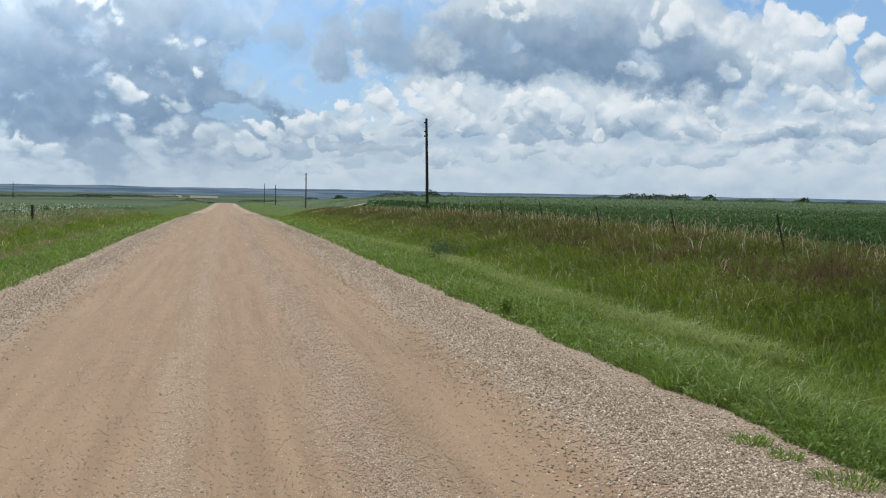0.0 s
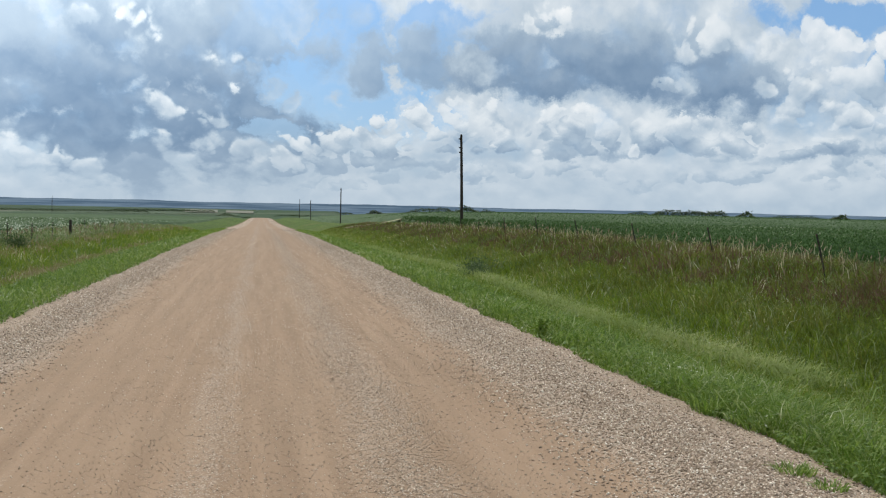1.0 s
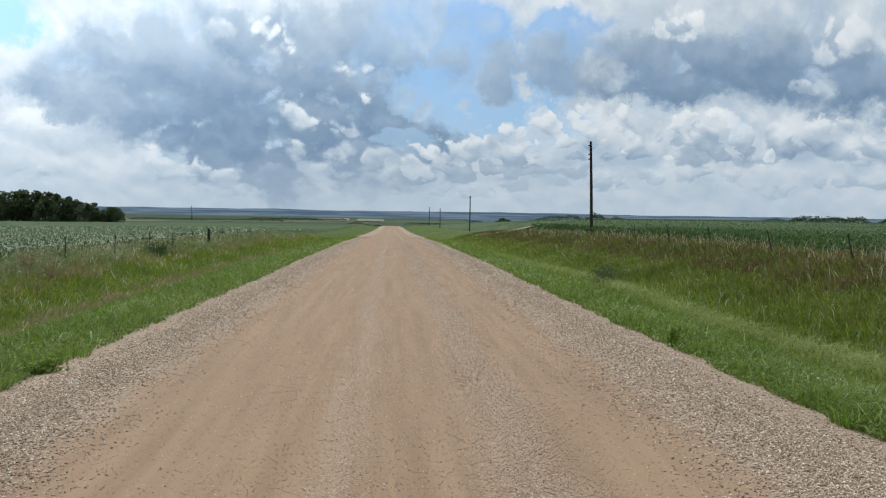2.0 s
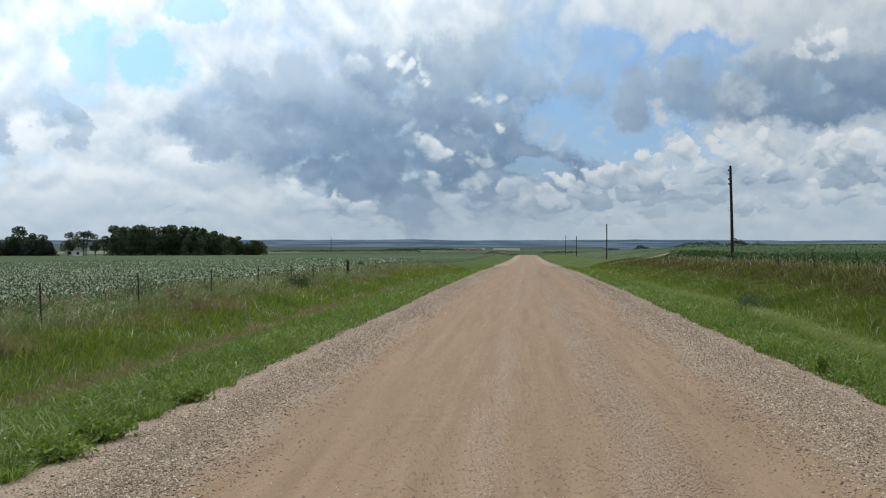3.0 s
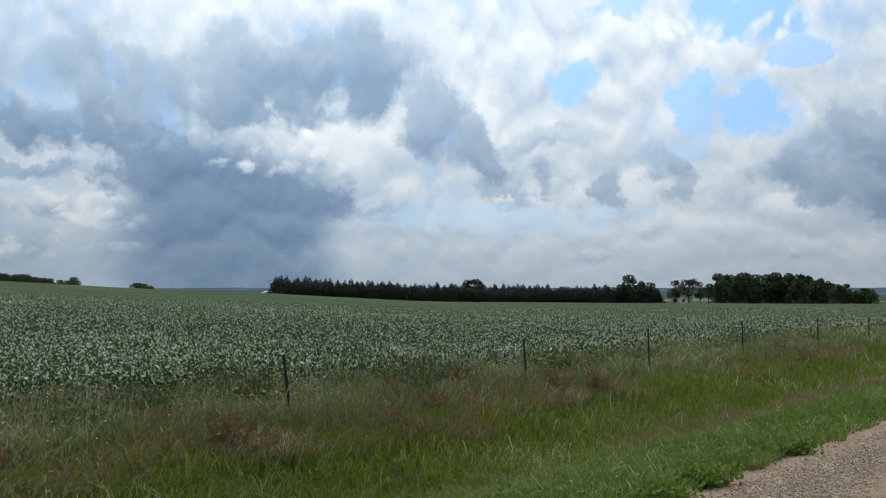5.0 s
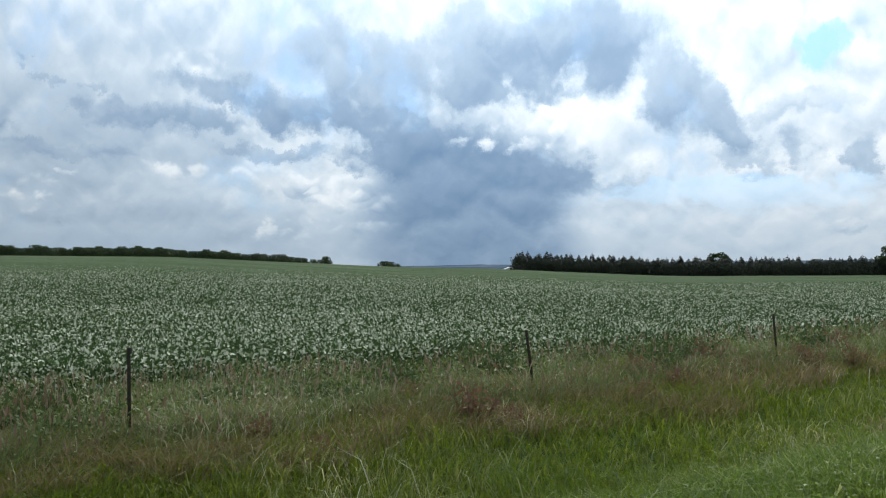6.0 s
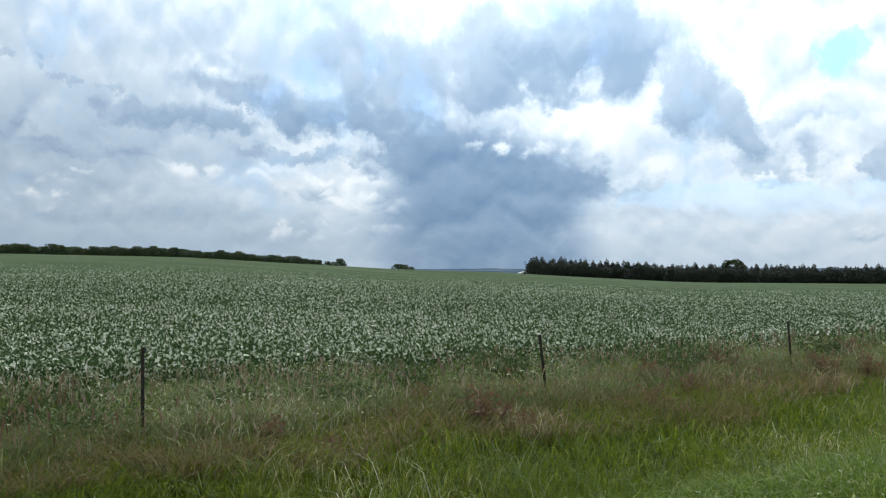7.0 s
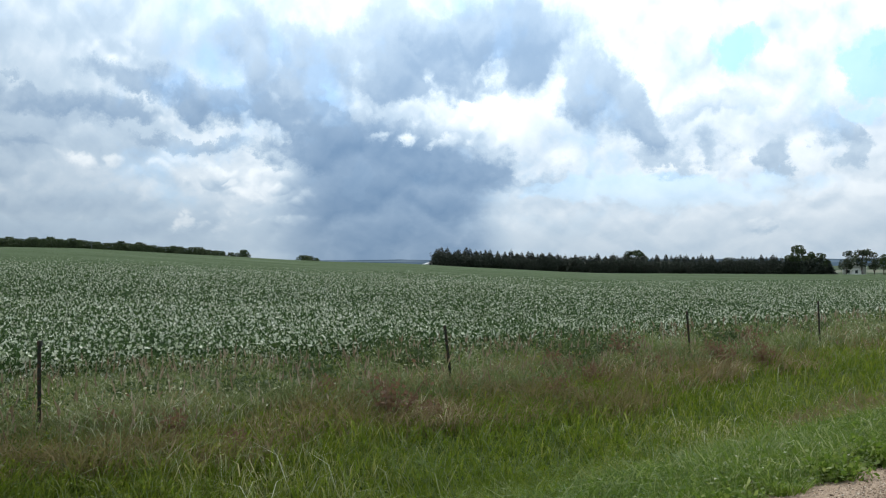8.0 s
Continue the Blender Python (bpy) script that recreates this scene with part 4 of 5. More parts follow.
# leafy weeds in patches down the ditch and up the bank
for side in (-1, 1):
    for mat, lo, hi, n, kind_of in ((M_DITCH, 5.6, 13.2, 44000, "low leafy green weeds among the ditch grass"), (M_DRY if side < 0 else M_RUST, 9.0, 12.0, 24000, "brown withered weeds among the bank grass"), (M_WEED, 8.8, 13.2, 15000, "dark leafy weeds in patches on the bank")):
        y = along(n, 2.0, 120, 1.4)
        x = lo + (hi - lo) * RNG.random(n)
        keep = lumpy(x, y, 1.15, lo + side) + 0.5 * lumpy(x, y, 3.7, lo) + RNG.normal(0, 0.25, n) > (0.05 if mat is M_DITCH else 0.40)
        x, y = x[keep] * side, y[keep]
        top = RNG.uniform(0.05, 0.42, len(x)) * (1 + 0.3 * lumpy(x, y, 2.1))
        v, f = leaves(x, y, land(x, y) + top, RNG.uniform(0.014, 0.034, len(x)) * (1 + y / 26), 0.9, 0.26)
        tagged(new("ditch_weeds", mesh_of("ditch_weeds", v, f, [mat])), kind_of, "weeds", kind="stuff")

# grey-green weeds crowding the soybeans' edge
n = 60000
y = along(n, 1.5, 120, 1.35)
x = -(10.0 + 3.5 * RNG.random(n) ** 0.8)
keep = lumpy(x, y, 1.4, 3.0) + 0.5 * lumpy(x, y, 4.2, 1.0) + RNG.normal(0, 0.3, n) > -0.25
x, y = x[keep], y[keep]
v, f = leaves(x, y, land(x, y) + RNG.uniform(0.05, 0.48, len(x)) * (1 + 0.25 * lumpy(x, y, 2.3)), RNG.uniform(0.02, 0.05, len(x)) * (1 + y / 26), 0.95, 0.25)
tagged(new("field_edge_weeds", mesh_of("field_edge_weeds", v, f, [M_EDGE])), "grey-green weeds crowding the soybean field's edge", "weeds", kind="stuff")

# a pale mown swath winding along the far ditch
n = 4200
y = along(n, 13, 62, 1.2)
x = 6.9 + 0.25 * np.sin(y * 0.21) - 0.9 * smooth(38, 62, y) + RNG.normal(0, 0.20, n)
v, f = blades(x, y, land(x, y) + 0.06, RNG.uniform(0.30, 0.46, n), RNG.uniform(0.008, 0.018, n) * (1 + y / 40), RNG.uniform(0.7, 1.7, n))
tagged(new("pale_swath", mesh_of("pale_swath", v, f, [M_PALE])), "pale yellow swath of dry grass in the ditch", "grass", kind="stuff")


# ---- soybean fields ----
def canopy(x, y):
    d = np.abs(x)
    edge = np.where(x < 0, 13.4, 15.0)
    bulk = SOY * smooth(0, 0.4, d - edge)
    return land(x, y) + bulk + 0.06 * lumpy(x, y, 1.7) * smooth(0.5, 2, d - edge)


def field_outline(sign, lo):
    a = lo + spaced(10, 1000, 0.6, 1.05)
    return np.sort(a * sign)


CROP_Y = np.concatenate([-spaced(10, 300, 1.5, 1.25)[:0:-1], spaced(90, 700, 0.8, 1.04)])
for sign, lo, label in ((-1, 13.4, "dense green soybean field with pale flickering leaves"), (1, 15.0, "dark green soybean field behind the fence")):
    xs = field_outline(sign, lo)
    gx, gy = np.meshgrid(xs, CROP_Y)
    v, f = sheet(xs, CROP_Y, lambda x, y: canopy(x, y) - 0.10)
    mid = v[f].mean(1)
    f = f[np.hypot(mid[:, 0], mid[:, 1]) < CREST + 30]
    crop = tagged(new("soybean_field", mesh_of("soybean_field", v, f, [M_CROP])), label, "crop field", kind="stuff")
    for count, r0, r1, power, size in ((150000, 13.4, 30, 0.5, 0.043), (150000, 28, 75, 0.6, 0.053), (60000, 68, 190, 1.7, 0.066), (16000, 120, 340, 1.4, 0.09)):
        if sign > 0:
            count = count // 2
        r = along(count, r0, r1, power)
        az = RNG.uniform(-3, 80, count) if sign < 0 else RNG.uniform(-40, 0, count)
        x, y = -r * np.sin(np.radians(az)), r * np.cos(np.radians(az))
        keep = (x * sign > lo + 0.18 + 0.15 * lumpy(x, y, 1.3)) & (y > 0.5)
        x, y = x[keep], y[keep]
        drop = RNG.random(len(x)) ** 2 * 0.30 * (1 if r1 < 40 else 0.5)
        z = np.maximum(canopy(x, y) - drop + 0.05 + 0.05 * lumpy(x, y, 3.1, 0.5), land(x, y) + 0.12)
        grow = size * RNG.uniform(0.65, 1.25, len(x)) * (r[keep] / r0) ** 0.45
        v, f = leaves(x, y, z, grow, 0.95, 0.42)
        tagged(new("soybean_leaves", mesh_of("soybean_leaves", v, f, [M_SOY if sign < 0 and r1 < 300 else M_SOY_FEW_GLINTS])), "green soybean leaves, many pale: undersides and painted sky glints" if sign < 0 else "soybean leaves painted darker, with few glints", "crop", kind="stuff")

    # the outermost plants, leafy down to the ground
    n = 22000
    y = along(n, 1.0, 120, 1.1)
    x = (lo - 0.12 + 0.45 * RNG.random(n) + 0.12 * lumpy(y * 0, y, 1.3)) * sign
    z = land(x, y) + 0.06 + RNG.random(n) ** 0.8 * (SOY - 0.02)
    v, f = leaves(x, y, z, 0.062 * RNG.uniform(0.65, 1.25, n) * (1 + y / 45), 0.95, 0.30)
    tagged(new("soybean_leaves", mesh_of("soybean_leaves", v, f, [M_SOY if sign < 0 else M_SOY_FEW_GLINTS])), "green soybean leaves along the field's open edge", "crop", kind="stuff")


# ---- loose stones ----
def stones(x, y, z, size):
    n = len(x)
    c = np.column_stack([x, y, z])
    dirs = np.array([[1, 0, 0], [-1, 0, 0], [0, 1, 0], [0, -1, 0], [0, 0, 1], [0, 0, -1]], float)
    s = size[:, None] * RNG.uniform(0.6, 1.3, (n, 6))
    v = dirs[None] * s[:, :, None] + RNG.normal(0, 0.22, (n, 6, 3)) * size[:, None, None]
    v[:, :, 2] *= 0.75
    a = RNG.uniform(0, 2 * np.pi, n)
    vx = v[:, :, 0] * np.cos(a)[:, None] - v[:, :, 1] * np.sin(a)[:, None]
    vy = v[:, :, 0] * np.sin(a)[:, None] + v[:, :, 1] * np.cos(a)[:, None]
    v = np.stack([vx, vy, v[:, :, 2]], 2) + c[:, None]
    tri = np.array([[0, 2, 4], [2, 1, 4], [1, 3, 4], [3, 0, 4], [2, 0, 5], [1, 2, 5], [3, 1, 5], [0, 3, 5]])
    f = (np.arange(n)[:, None, None] * 6 + tri[None]).reshape(-1, 3)
    return v.reshape(-1, 3), f


for where, count, mid, spread, y0, label in (
        (-1, 46000, -2.95, 0.36, 4.5, "loose grey and tan gravel windrow on the road's edge"), (1, 64000, 3.10, 0.50, 4.0, "loose pale gravel windrow on the road's edge"),
        (0, 30000, 0.2, 1.5, 4.2, "scattered small stones on the packed road"), (2, 20000, 1.0, 0.22, 4.5, "loose stones between the wheel tracks")):
    y = along(count, y0, 130, 1.75)
    x = mid + RNG.normal(0, spread, count) + 0.12 * lumpy(y * 0, y, 0.7, mid)
    x = np.clip(x, -edge_of_road(y, -1) - 0.05, edge_of_road(y, 1) + 0.05)
    size = RNG.uniform(0.005, 0.016, count) * (0.40 if where in (0, 2) else 0.70) * (1 + np.minimum(y, 60) / 45)
    v, f = stones(x, y, road_top(x, y) + size * 0.25, size)
    tagged(new("gravel_stones", mesh_of("gravel_stones", v, f, [M_PEBBLE], flat=True)), label, "gravel", kind="stuff")


# ---- things ----
def part(name, bm, mat, parent, label=""):
    """Links a bmesh as one mesh object under a thing."""
    me = bpy.data.meshes.new(name)
    bm.to_mesh(me)
    bm.free()
    me.materials.append(mat)
    ob = new(name, me)
    ob.parent = parent
    return tagged(ob, label)


def thing(name, label, category, group=""):
    ob = new(name)
    ob.empty_display_size = 0.2
    return tagged(ob, label, category, group)


def tube(bm, rings, segments=8):
    """A closed tube through rings of (centre, radius)."""
    loops = []
    for c, r in rings:
        c = Vector(c)
        loops.append([bm.verts.new(c + Vector((math.cos(2 * math.pi * k / segments) * r, math.sin(2 * math.pi * k / segments) * r, 0))) for k in range(segments)])
    for a, b in zip(loops, loops[1:]):
        for k in range(segments):
            bm.faces.new((a[k], a[(k + 1) % segments], b[(k + 1) % segments], b[k])).smooth = True
    bm.faces.new(list(reversed(loops[0])))
    bm.faces.new(loops[-1])


def box(bm, x0, x1, y0, y1, z0, z1):
    m = Matrix.Translation(((x0 + x1) / 2, (y0 + y1) / 2, (z0 + z1) / 2)) @ Matrix.Diagonal((x1 - x0, y1 - y0, z1 - z0, 1))
    return bmesh.ops.create_cube(bm, size=1, matrix=m)


# steel fence posts
def steel_post(height, label, group):
    ob = thing("fence_post", label, "fence post", group)
    bm = bmesh.new()
    box(bm, -0.019, 0.019, -0.004, 0.004, -0.3, height)
    box(bm, -0.0045, 0.0045, 0.004, 0.036, -0.3, height)
    for k in range(14):
        z = 0.15 + k * (height - 0.2) / 14
        box(bm, -0.012, 0.012, -0.012, -0.004, z, z + 0.025)
    bmesh.ops.bevel(bm, geom=bm.edges[:], offset=0.0015, segments=1, affect="EDGES")
    part("post_shaft", bm, M_STEEL, ob)
    bm = bmesh.new()
    box(bm, -0.021, 0.021, -0.008, 0.038, height - 0.06, height + 0.003)
    bmesh.ops.bevel(bm, geom=bm.edges[:], offset=0.004, segments=2, affect="EDGES")
    part("post_top", bm, M_STEEL, ob, "darkened steel post top")
    return ob


def wood_post(height, radius, label, group):
    ob = thing("fence_post", label, "fence post", group)
    bm = bmesh.new()
    tube(bm, [((0, 0, -0.3), radius * 1.08), ((0.005, 0, height * 0.5), radius), ((0.0, 0.006, height - 0.02), radius * 0.95), ((0, 0, height), radius * 0.8)], 12)
    part("post_shaft", bm, M_POLE, ob)
    for z in (height * 0.55, height * 0.8):
        bm = bmesh.new()
        tube(bm, [((0, 0, z), radius * 1.06), ((0, 0, z + 0.02), radius * 1.06)], 12)
        part("wire_wrap", bm, M_STEEL, ob, "rusty wire wrapped round the post")
    return ob


LEFT = "posts of the fence along the soybean field"
RIGHT = "posts of the fence on the bank"
first = steel_post(1.25, "thin dark steel fence post in tall dry grass", LEFT)
left_rows = ((5.6, 0.82, 1.5, 1.0), (11.8, 0.68, 3.5, -6.5), (18.3, 0.61, 0.5, -4.0), (23.8, 0.61, 1.0, -2.0), (30.0, 0.61, 0.0, -2.0), (37.0, 0.50, 2.0, 0.0), (43.5, 0.42, 0, 2.0),
             (50.0, 0.36, 0, -2), (54.9, 0.22, 2, 1), (60.2, 0.18, 0, 2), (71.4, 0.05, 0, -3), (78.0, -0.05, 1, 0), (85.0, -0.15, 0, 1))
for k, (y, topz, fore, sway) in enumerate(left_rows):
    m = pose(-10.5, y, topz - 1.25, fore, sway, 35 + 9 * math.sin(k * 2.1))
    if k == 0:
        first.matrix_basis = m
    else:
        copy_thing(first, m)
corner = wood_post(1.35, 0.08, "thick dark wooden corner post in the fence line", LEFT)
corner.matrix_basis = pose(-10.5, 65.7, 0.18 - 1.35, 0, 1, 0)
stub = wood_post(1.0, 0.12, "short dark wooden post beside the ditch", LEFT)
stub.matrix_basis = pose(-10.2, 137.0, -1.95 - 1.0, 2, 2, 40)
right = steel_post(1.25, "dark steel fence post leaning in pale grass", RIGHT)
right_rows = ((21.7, 1.17, 4, -14), (27.5, 1.16, 5, -13), (33.5, 1.12, 4, -13), (40.0, 1.12, 3, -12), (46.3, 1.10, 2, -9), (53.0, 0.98, 0, -4), (60.0, 0.78, 0, 3), (71.0, 0.50, 2, -3), (79.0, 0.32, 0, 2))
for k, (y, topz, fore, sway) in enumerate(right_rows):
    m = pose(11.6, y, topz - 1.25 * math.cos(radians(sway)), fore, sway, -18)
    if k == 0:
        right.matrix_basis = m
    else:
        copy_thing(right, m)


# utility poles without wires
def utility_pole(height, radius):
    ob = thing("utility_pole", "tall dark weathered wooden pole without wires", "utility pole", "line of poles beside the road")
    bm = bmesh.new()
    tube(bm, [((0, 0, -0.6), radius), ((0, 0, 0.3), radius * 0.98), ((0.01, 0, height * 0.5), radius * 0.86), ((0, 0.01, height - 0.05), radius * 0.72), ((0, 0, height), radius * 0.62)], 12)
    part("shaft", bm, M_POLE, ob)
    bm = bmesh.new()
    tube(bm, [((0, 0, height - 0.01), radius * 0.70), ((0, 0, height + 0.05), radius * 0.2)], 12)
    part("pole_cap", bm, M_STEEL, ob, "dark weathered metal cap")
    for z in (height - 1.35, height - 1.0, height - 0.35):
        bm = bmesh.new()
        box(bm, -radius * 0.72 - 0.10, -radius * 0.6, -0.03, 0.03, z, z + 0.10)
        part("bracket", bm, M_STEEL, ob, "small rusty insulator bracket")
    return ob


for y, topz, lean in ((84, 6.72, 1.6), (215, 3.83, 0), (346, 1.29, 0), (445, 1.57, -0.5)):
    g0 = float(land(15, y))
    p = utility_pole(topz - g0, 0.125)
    p.matrix_basis = pose(15, y, g0, 0, -lean, 0)


# ---- trees ----
def quads_cloud(centres, sizes, rng):
    """Small tilted leaf clumps, one folded quad each."""
    n = len(centres)
    a = rng.normal(size=(n, 3))
    a /= np.linalg.norm(a, axis=1)[:, None]
    b = np.cross(a, rng.normal(size=(n, 3)))
    b /= np.linalg.norm(b, axis=1)[:, None]
    s = sizes[:, None]
    v = np.stack([centres - a * s, centres + b * s * 0.7, centres + a * s, centres - b * s * 0.7], 1).reshape(-1, 3)
    k = np.arange(n)[:, None] * 4
    return v, np.concatenate([k + [0, 1, 2], k + [0, 2, 3]])


def leaf_tree(height, spread, seed, mat, label, name="tree", low=0.12, count=2400):
    """A broad-leaved tree: tapered trunk, limbs, and a crown of many small clumps with gaps."""
    rng = np.random.default_rng(seed)
    ob = thing(name, label, "tree")
    bm = bmesh.new()
    r = height * 0.022
    tube(bm, [((0, 0, -0.5), r * 1.4), ((0, 0, 0.4), r), ((0.1, 0.05, height * 0.35), r * 0.8), ((0.0, 0.15, height * 0.75), r * 0.25)], 7)
    part("trunk", bm, M_BARK, ob)
    lobes = []
    for k in range(9):
        a, up = rng.uniform(0, 2 * math.pi), rng.uniform(low + 0.12, 0.92)
        reach = spread * (0.55 + 0.45 * math.sin(math.pi * min(1, (up - low) / (1 - low) + 0.1))) * rng.uniform(0.35, 0.95)
        tip = np.array([math.cos(a) * reach, math.sin(a) * reach, height * up])
        z0 = height * max(0.12, up - 0.28)
        bm = bmesh.new()
        tube(bm, [((0.05, 0.05, z0), r * 0.45), (tuple(tip * 0.5 + np.array([0, 0, z0 * 0.55])), r * 0.3), (tuple(tip), r * 0.1)], 5)
        part("limb", bm, M_BARK, ob)
        lobes.append((tip, spread * rng.uniform(0.30, 0.52)))
    lobes.append((np.array([0, 0, height * 0.88]), spread * 0.4))
    lobes.append((np.array([0, 0, height * 0.5]), spread * 0.6))
    if low < 0.1:
        lobes += [(np.array([0.3, 0.2, height * 0.14]), spread * 0.8), (np.array([0, 0, height * 0.3]), spread * 0.75)]
    pts, sizes = [], []
    for c, rad in lobes:
        m = count // len(lobes)
        d = rng.normal(size=(m, 3))
        d /= np.linalg.norm(d, axis=1)[:, None]
        q = c + d * rad * (0.55 + 0.5 * rng.random((m, 1)) ** 0.6) * [1, 1, 0.8]
        pts.append(q)
        sizes.append(rng.uniform(0.16, 0.52, m))
    pts, sizes = np.concatenate(pts), np.concatenate(sizes) * (height / 12) ** 0.6
    keep = (pts[:, 2] > height * low) & (pts[:, 2] < height * 1.04)
    v, f = quads_cloud(pts[keep], sizes[keep], rng)
    crown = new("crown", mesh_of("crown", v, f, [mat]))
    crown.parent = ob
    return ob


def conifer(height, seed, label):
    """A spruce: straight trunk and whorls of drooping needle sprays that narrow to a point."""
    rng = np.random.default_rng(seed)
    ob = thing("spruce_tree", label, "spruce tree")
    bm = bmesh.new()
    tube(bm, [((0, 0, -0.4), height * 0.022), ((0, 0, height * 0.5), height * 0.013), ((0, 0, height), height * 0.002)], 6)
    part("trunk", bm, M_BARK, ob)
    n = 2600
    t = 1 - np.sqrt(rng.random(n))
    whorl = np.floor(t * 16) / 16 + 0.015 * rng.normal(size=n)
    rad = height * 0.46 * (1 - whorl * 0.97) * (0.35 + 0.65 * np.sqrt(rng.random(n))) * (1 + 0.18 * np.sin(whorl * 40 + seed))
    a = rng.uniform(0, 2 * np.pi, n)
    c = np.column_stack([np.cos(a) * rad, np.sin(a) * rad, height * (0.04 + 0.96 * whorl) - rad * 0.22])
    out = np.column_stack([np.cos(a), np.sin(a), np.full(n, -0.35)])
    sidew = np.column_stack([-np.sin(a), np.cos(a), rng.normal(0, 0.5, n)])
    s = (rng.uniform(0.32, 0.68, n) * height / 9 * (1.1 - 0.55 * whorl))[:, None]
    v = np.stack([c - out * s, c + sidew * s * 0.5, c + out * s, c - sidew * s * 0.5], 1).reshape(-1, 3)
    k = np.arange(n)[:, None] * 4
    crown = new("crown", mesh_of("crown", v, np.concatenate([k + [0, 1, 2], k + [0, 2, 3]]), [M_NEEDLE]))
    crown.parent = ob
    return ob


def stand(ob, az, r, scale, used, sink=0.0):
    """Sets the tree, or a copy of it where it already stands somewhere, down at az, r."""
    x, y = compass(az, r)
    m = pose(x, y, float(land(x, y)) - sink, 0, 0, (az * 977) % 360)
    if ob.name in used:
        ob = copy_thing(ob, m)
    used.add(ob.name)
    ob.matrix_basis = m @ Matrix.Diagonal((scale, scale, scale * (0.93 + 0.14 * ((az * 31.7) % 1)), 1))
    return ob


used = set()
spruces = [conifer(9.0, 11 + k, "dark green spruce in a shelterbelt row") for k in range(3)]
oaks = [leaf_tree(13.0, 4.6, 21 + k, M_LEAF, "dark green broad-leaved tree in the farm grove", low=0.02, count=2600) for k in range(3)]
pales = [leaf_tree(10.5, 3.8, 31 + k, M_LIGHT_LEAF, "grey-green poplar beside the farmstead", low=0.22, count=1200) for k in range(2)]
scrubs = [leaf_tree(7.0, 5.2, 61 + k, M_NEEDLE, "dark juniper filling the shelterbelt", name="juniper", low=0.03) for k in range(2)]
belts = [leaf_tree(7.0, 5.2, 41 + k, M_LEAF, "low rounded tree in a distant tree belt", low=0.03, count=4600) for k in range(3)]
rnd = random.Random(5)
# shelterbelt: two ranks of spruces, the back one first
az = 42.6
while az > 23.6:
    for rank in (0, 1):
        s = rnd.uniform(0.82, 1.04) * (0.94 if az < 29 else 1.0)
        stand(rnd.choice(spruces), az + rnd.uniform(-0.12, 0.12) - 0.2 * rank, 486 - 9 * rank, s, used)
    az -= rnd.uniform(0.26, 0.40)
for k in range(44):
    stand(scrubs[k % 2], 42.3 - 18.4 * (k + rnd.uniform(-0.3, 0.3)) / 43, rnd.uniform(468, 474), rnd.uniform(0.70, 0.98), used)
stand(oaks[0], 32.95, 492, 0.78, used)
stand(oaks[1], 32.6, 494, 0.80, used)
stand(oaks[2], 32.3, 490, 0.72, used)
stand(oaks[1], 24.95, 470, 0.86, used)
stand(oaks[2], 24.2, 476, 0.78, used)
stand(oaks[0], 24.6, 480, 0.80, used)
stand(oaks[1], 23.65, 478, 0.66, used)
for a, r, s in ((22.6, 480, 0.95), (21.9, 485, 1.02), (21.35, 488, 0.86), (20.95, 501, 0.72)):
    stand(pales[r % 2], a, r, s, used)
for k in range(30):
    a = 20.5 - 6.0 * (k + rnd.uniform(-0.3, 0.3)) / 29
    s = np.interp(a, (14.4, 15.2, 17, 18.9, 20.4), (0.62, 0.80, 0.90, 1.02, 0.92)) * rnd.uniform(0.88, 1.06)
    stand(rnd.choice(oaks), a, rnd.uniform(470, 500), s, used)
for a, s in ((14.25, 0.5), (13.75, 0.62), (13.45, 0.6)):
    stand(belts[0], a, 480, s * 1.4, used)
# far tree belt on the skyline of the field
a = 74.0
while a > 53.2:
    stand(rnd.choice(belts), a, rnd.uniform(462, 476), rnd.uniform(0.56, 0.72) * np.interp(a, (53, 56, 62, 75), (0.75, 0.95, 1.0, 1.0)), used)
    a -= rnd.uniform(0.20, 0.34)
stand(belts[1], 52.25, 475, 0.60, used)
stand(belts[2], 52.8, 478, 0.40, used)
for a, r, s in ((49.25, 600, 1.0), (48.95, 600, 0.9)):
    stand(belts[0], a, r, s, used)


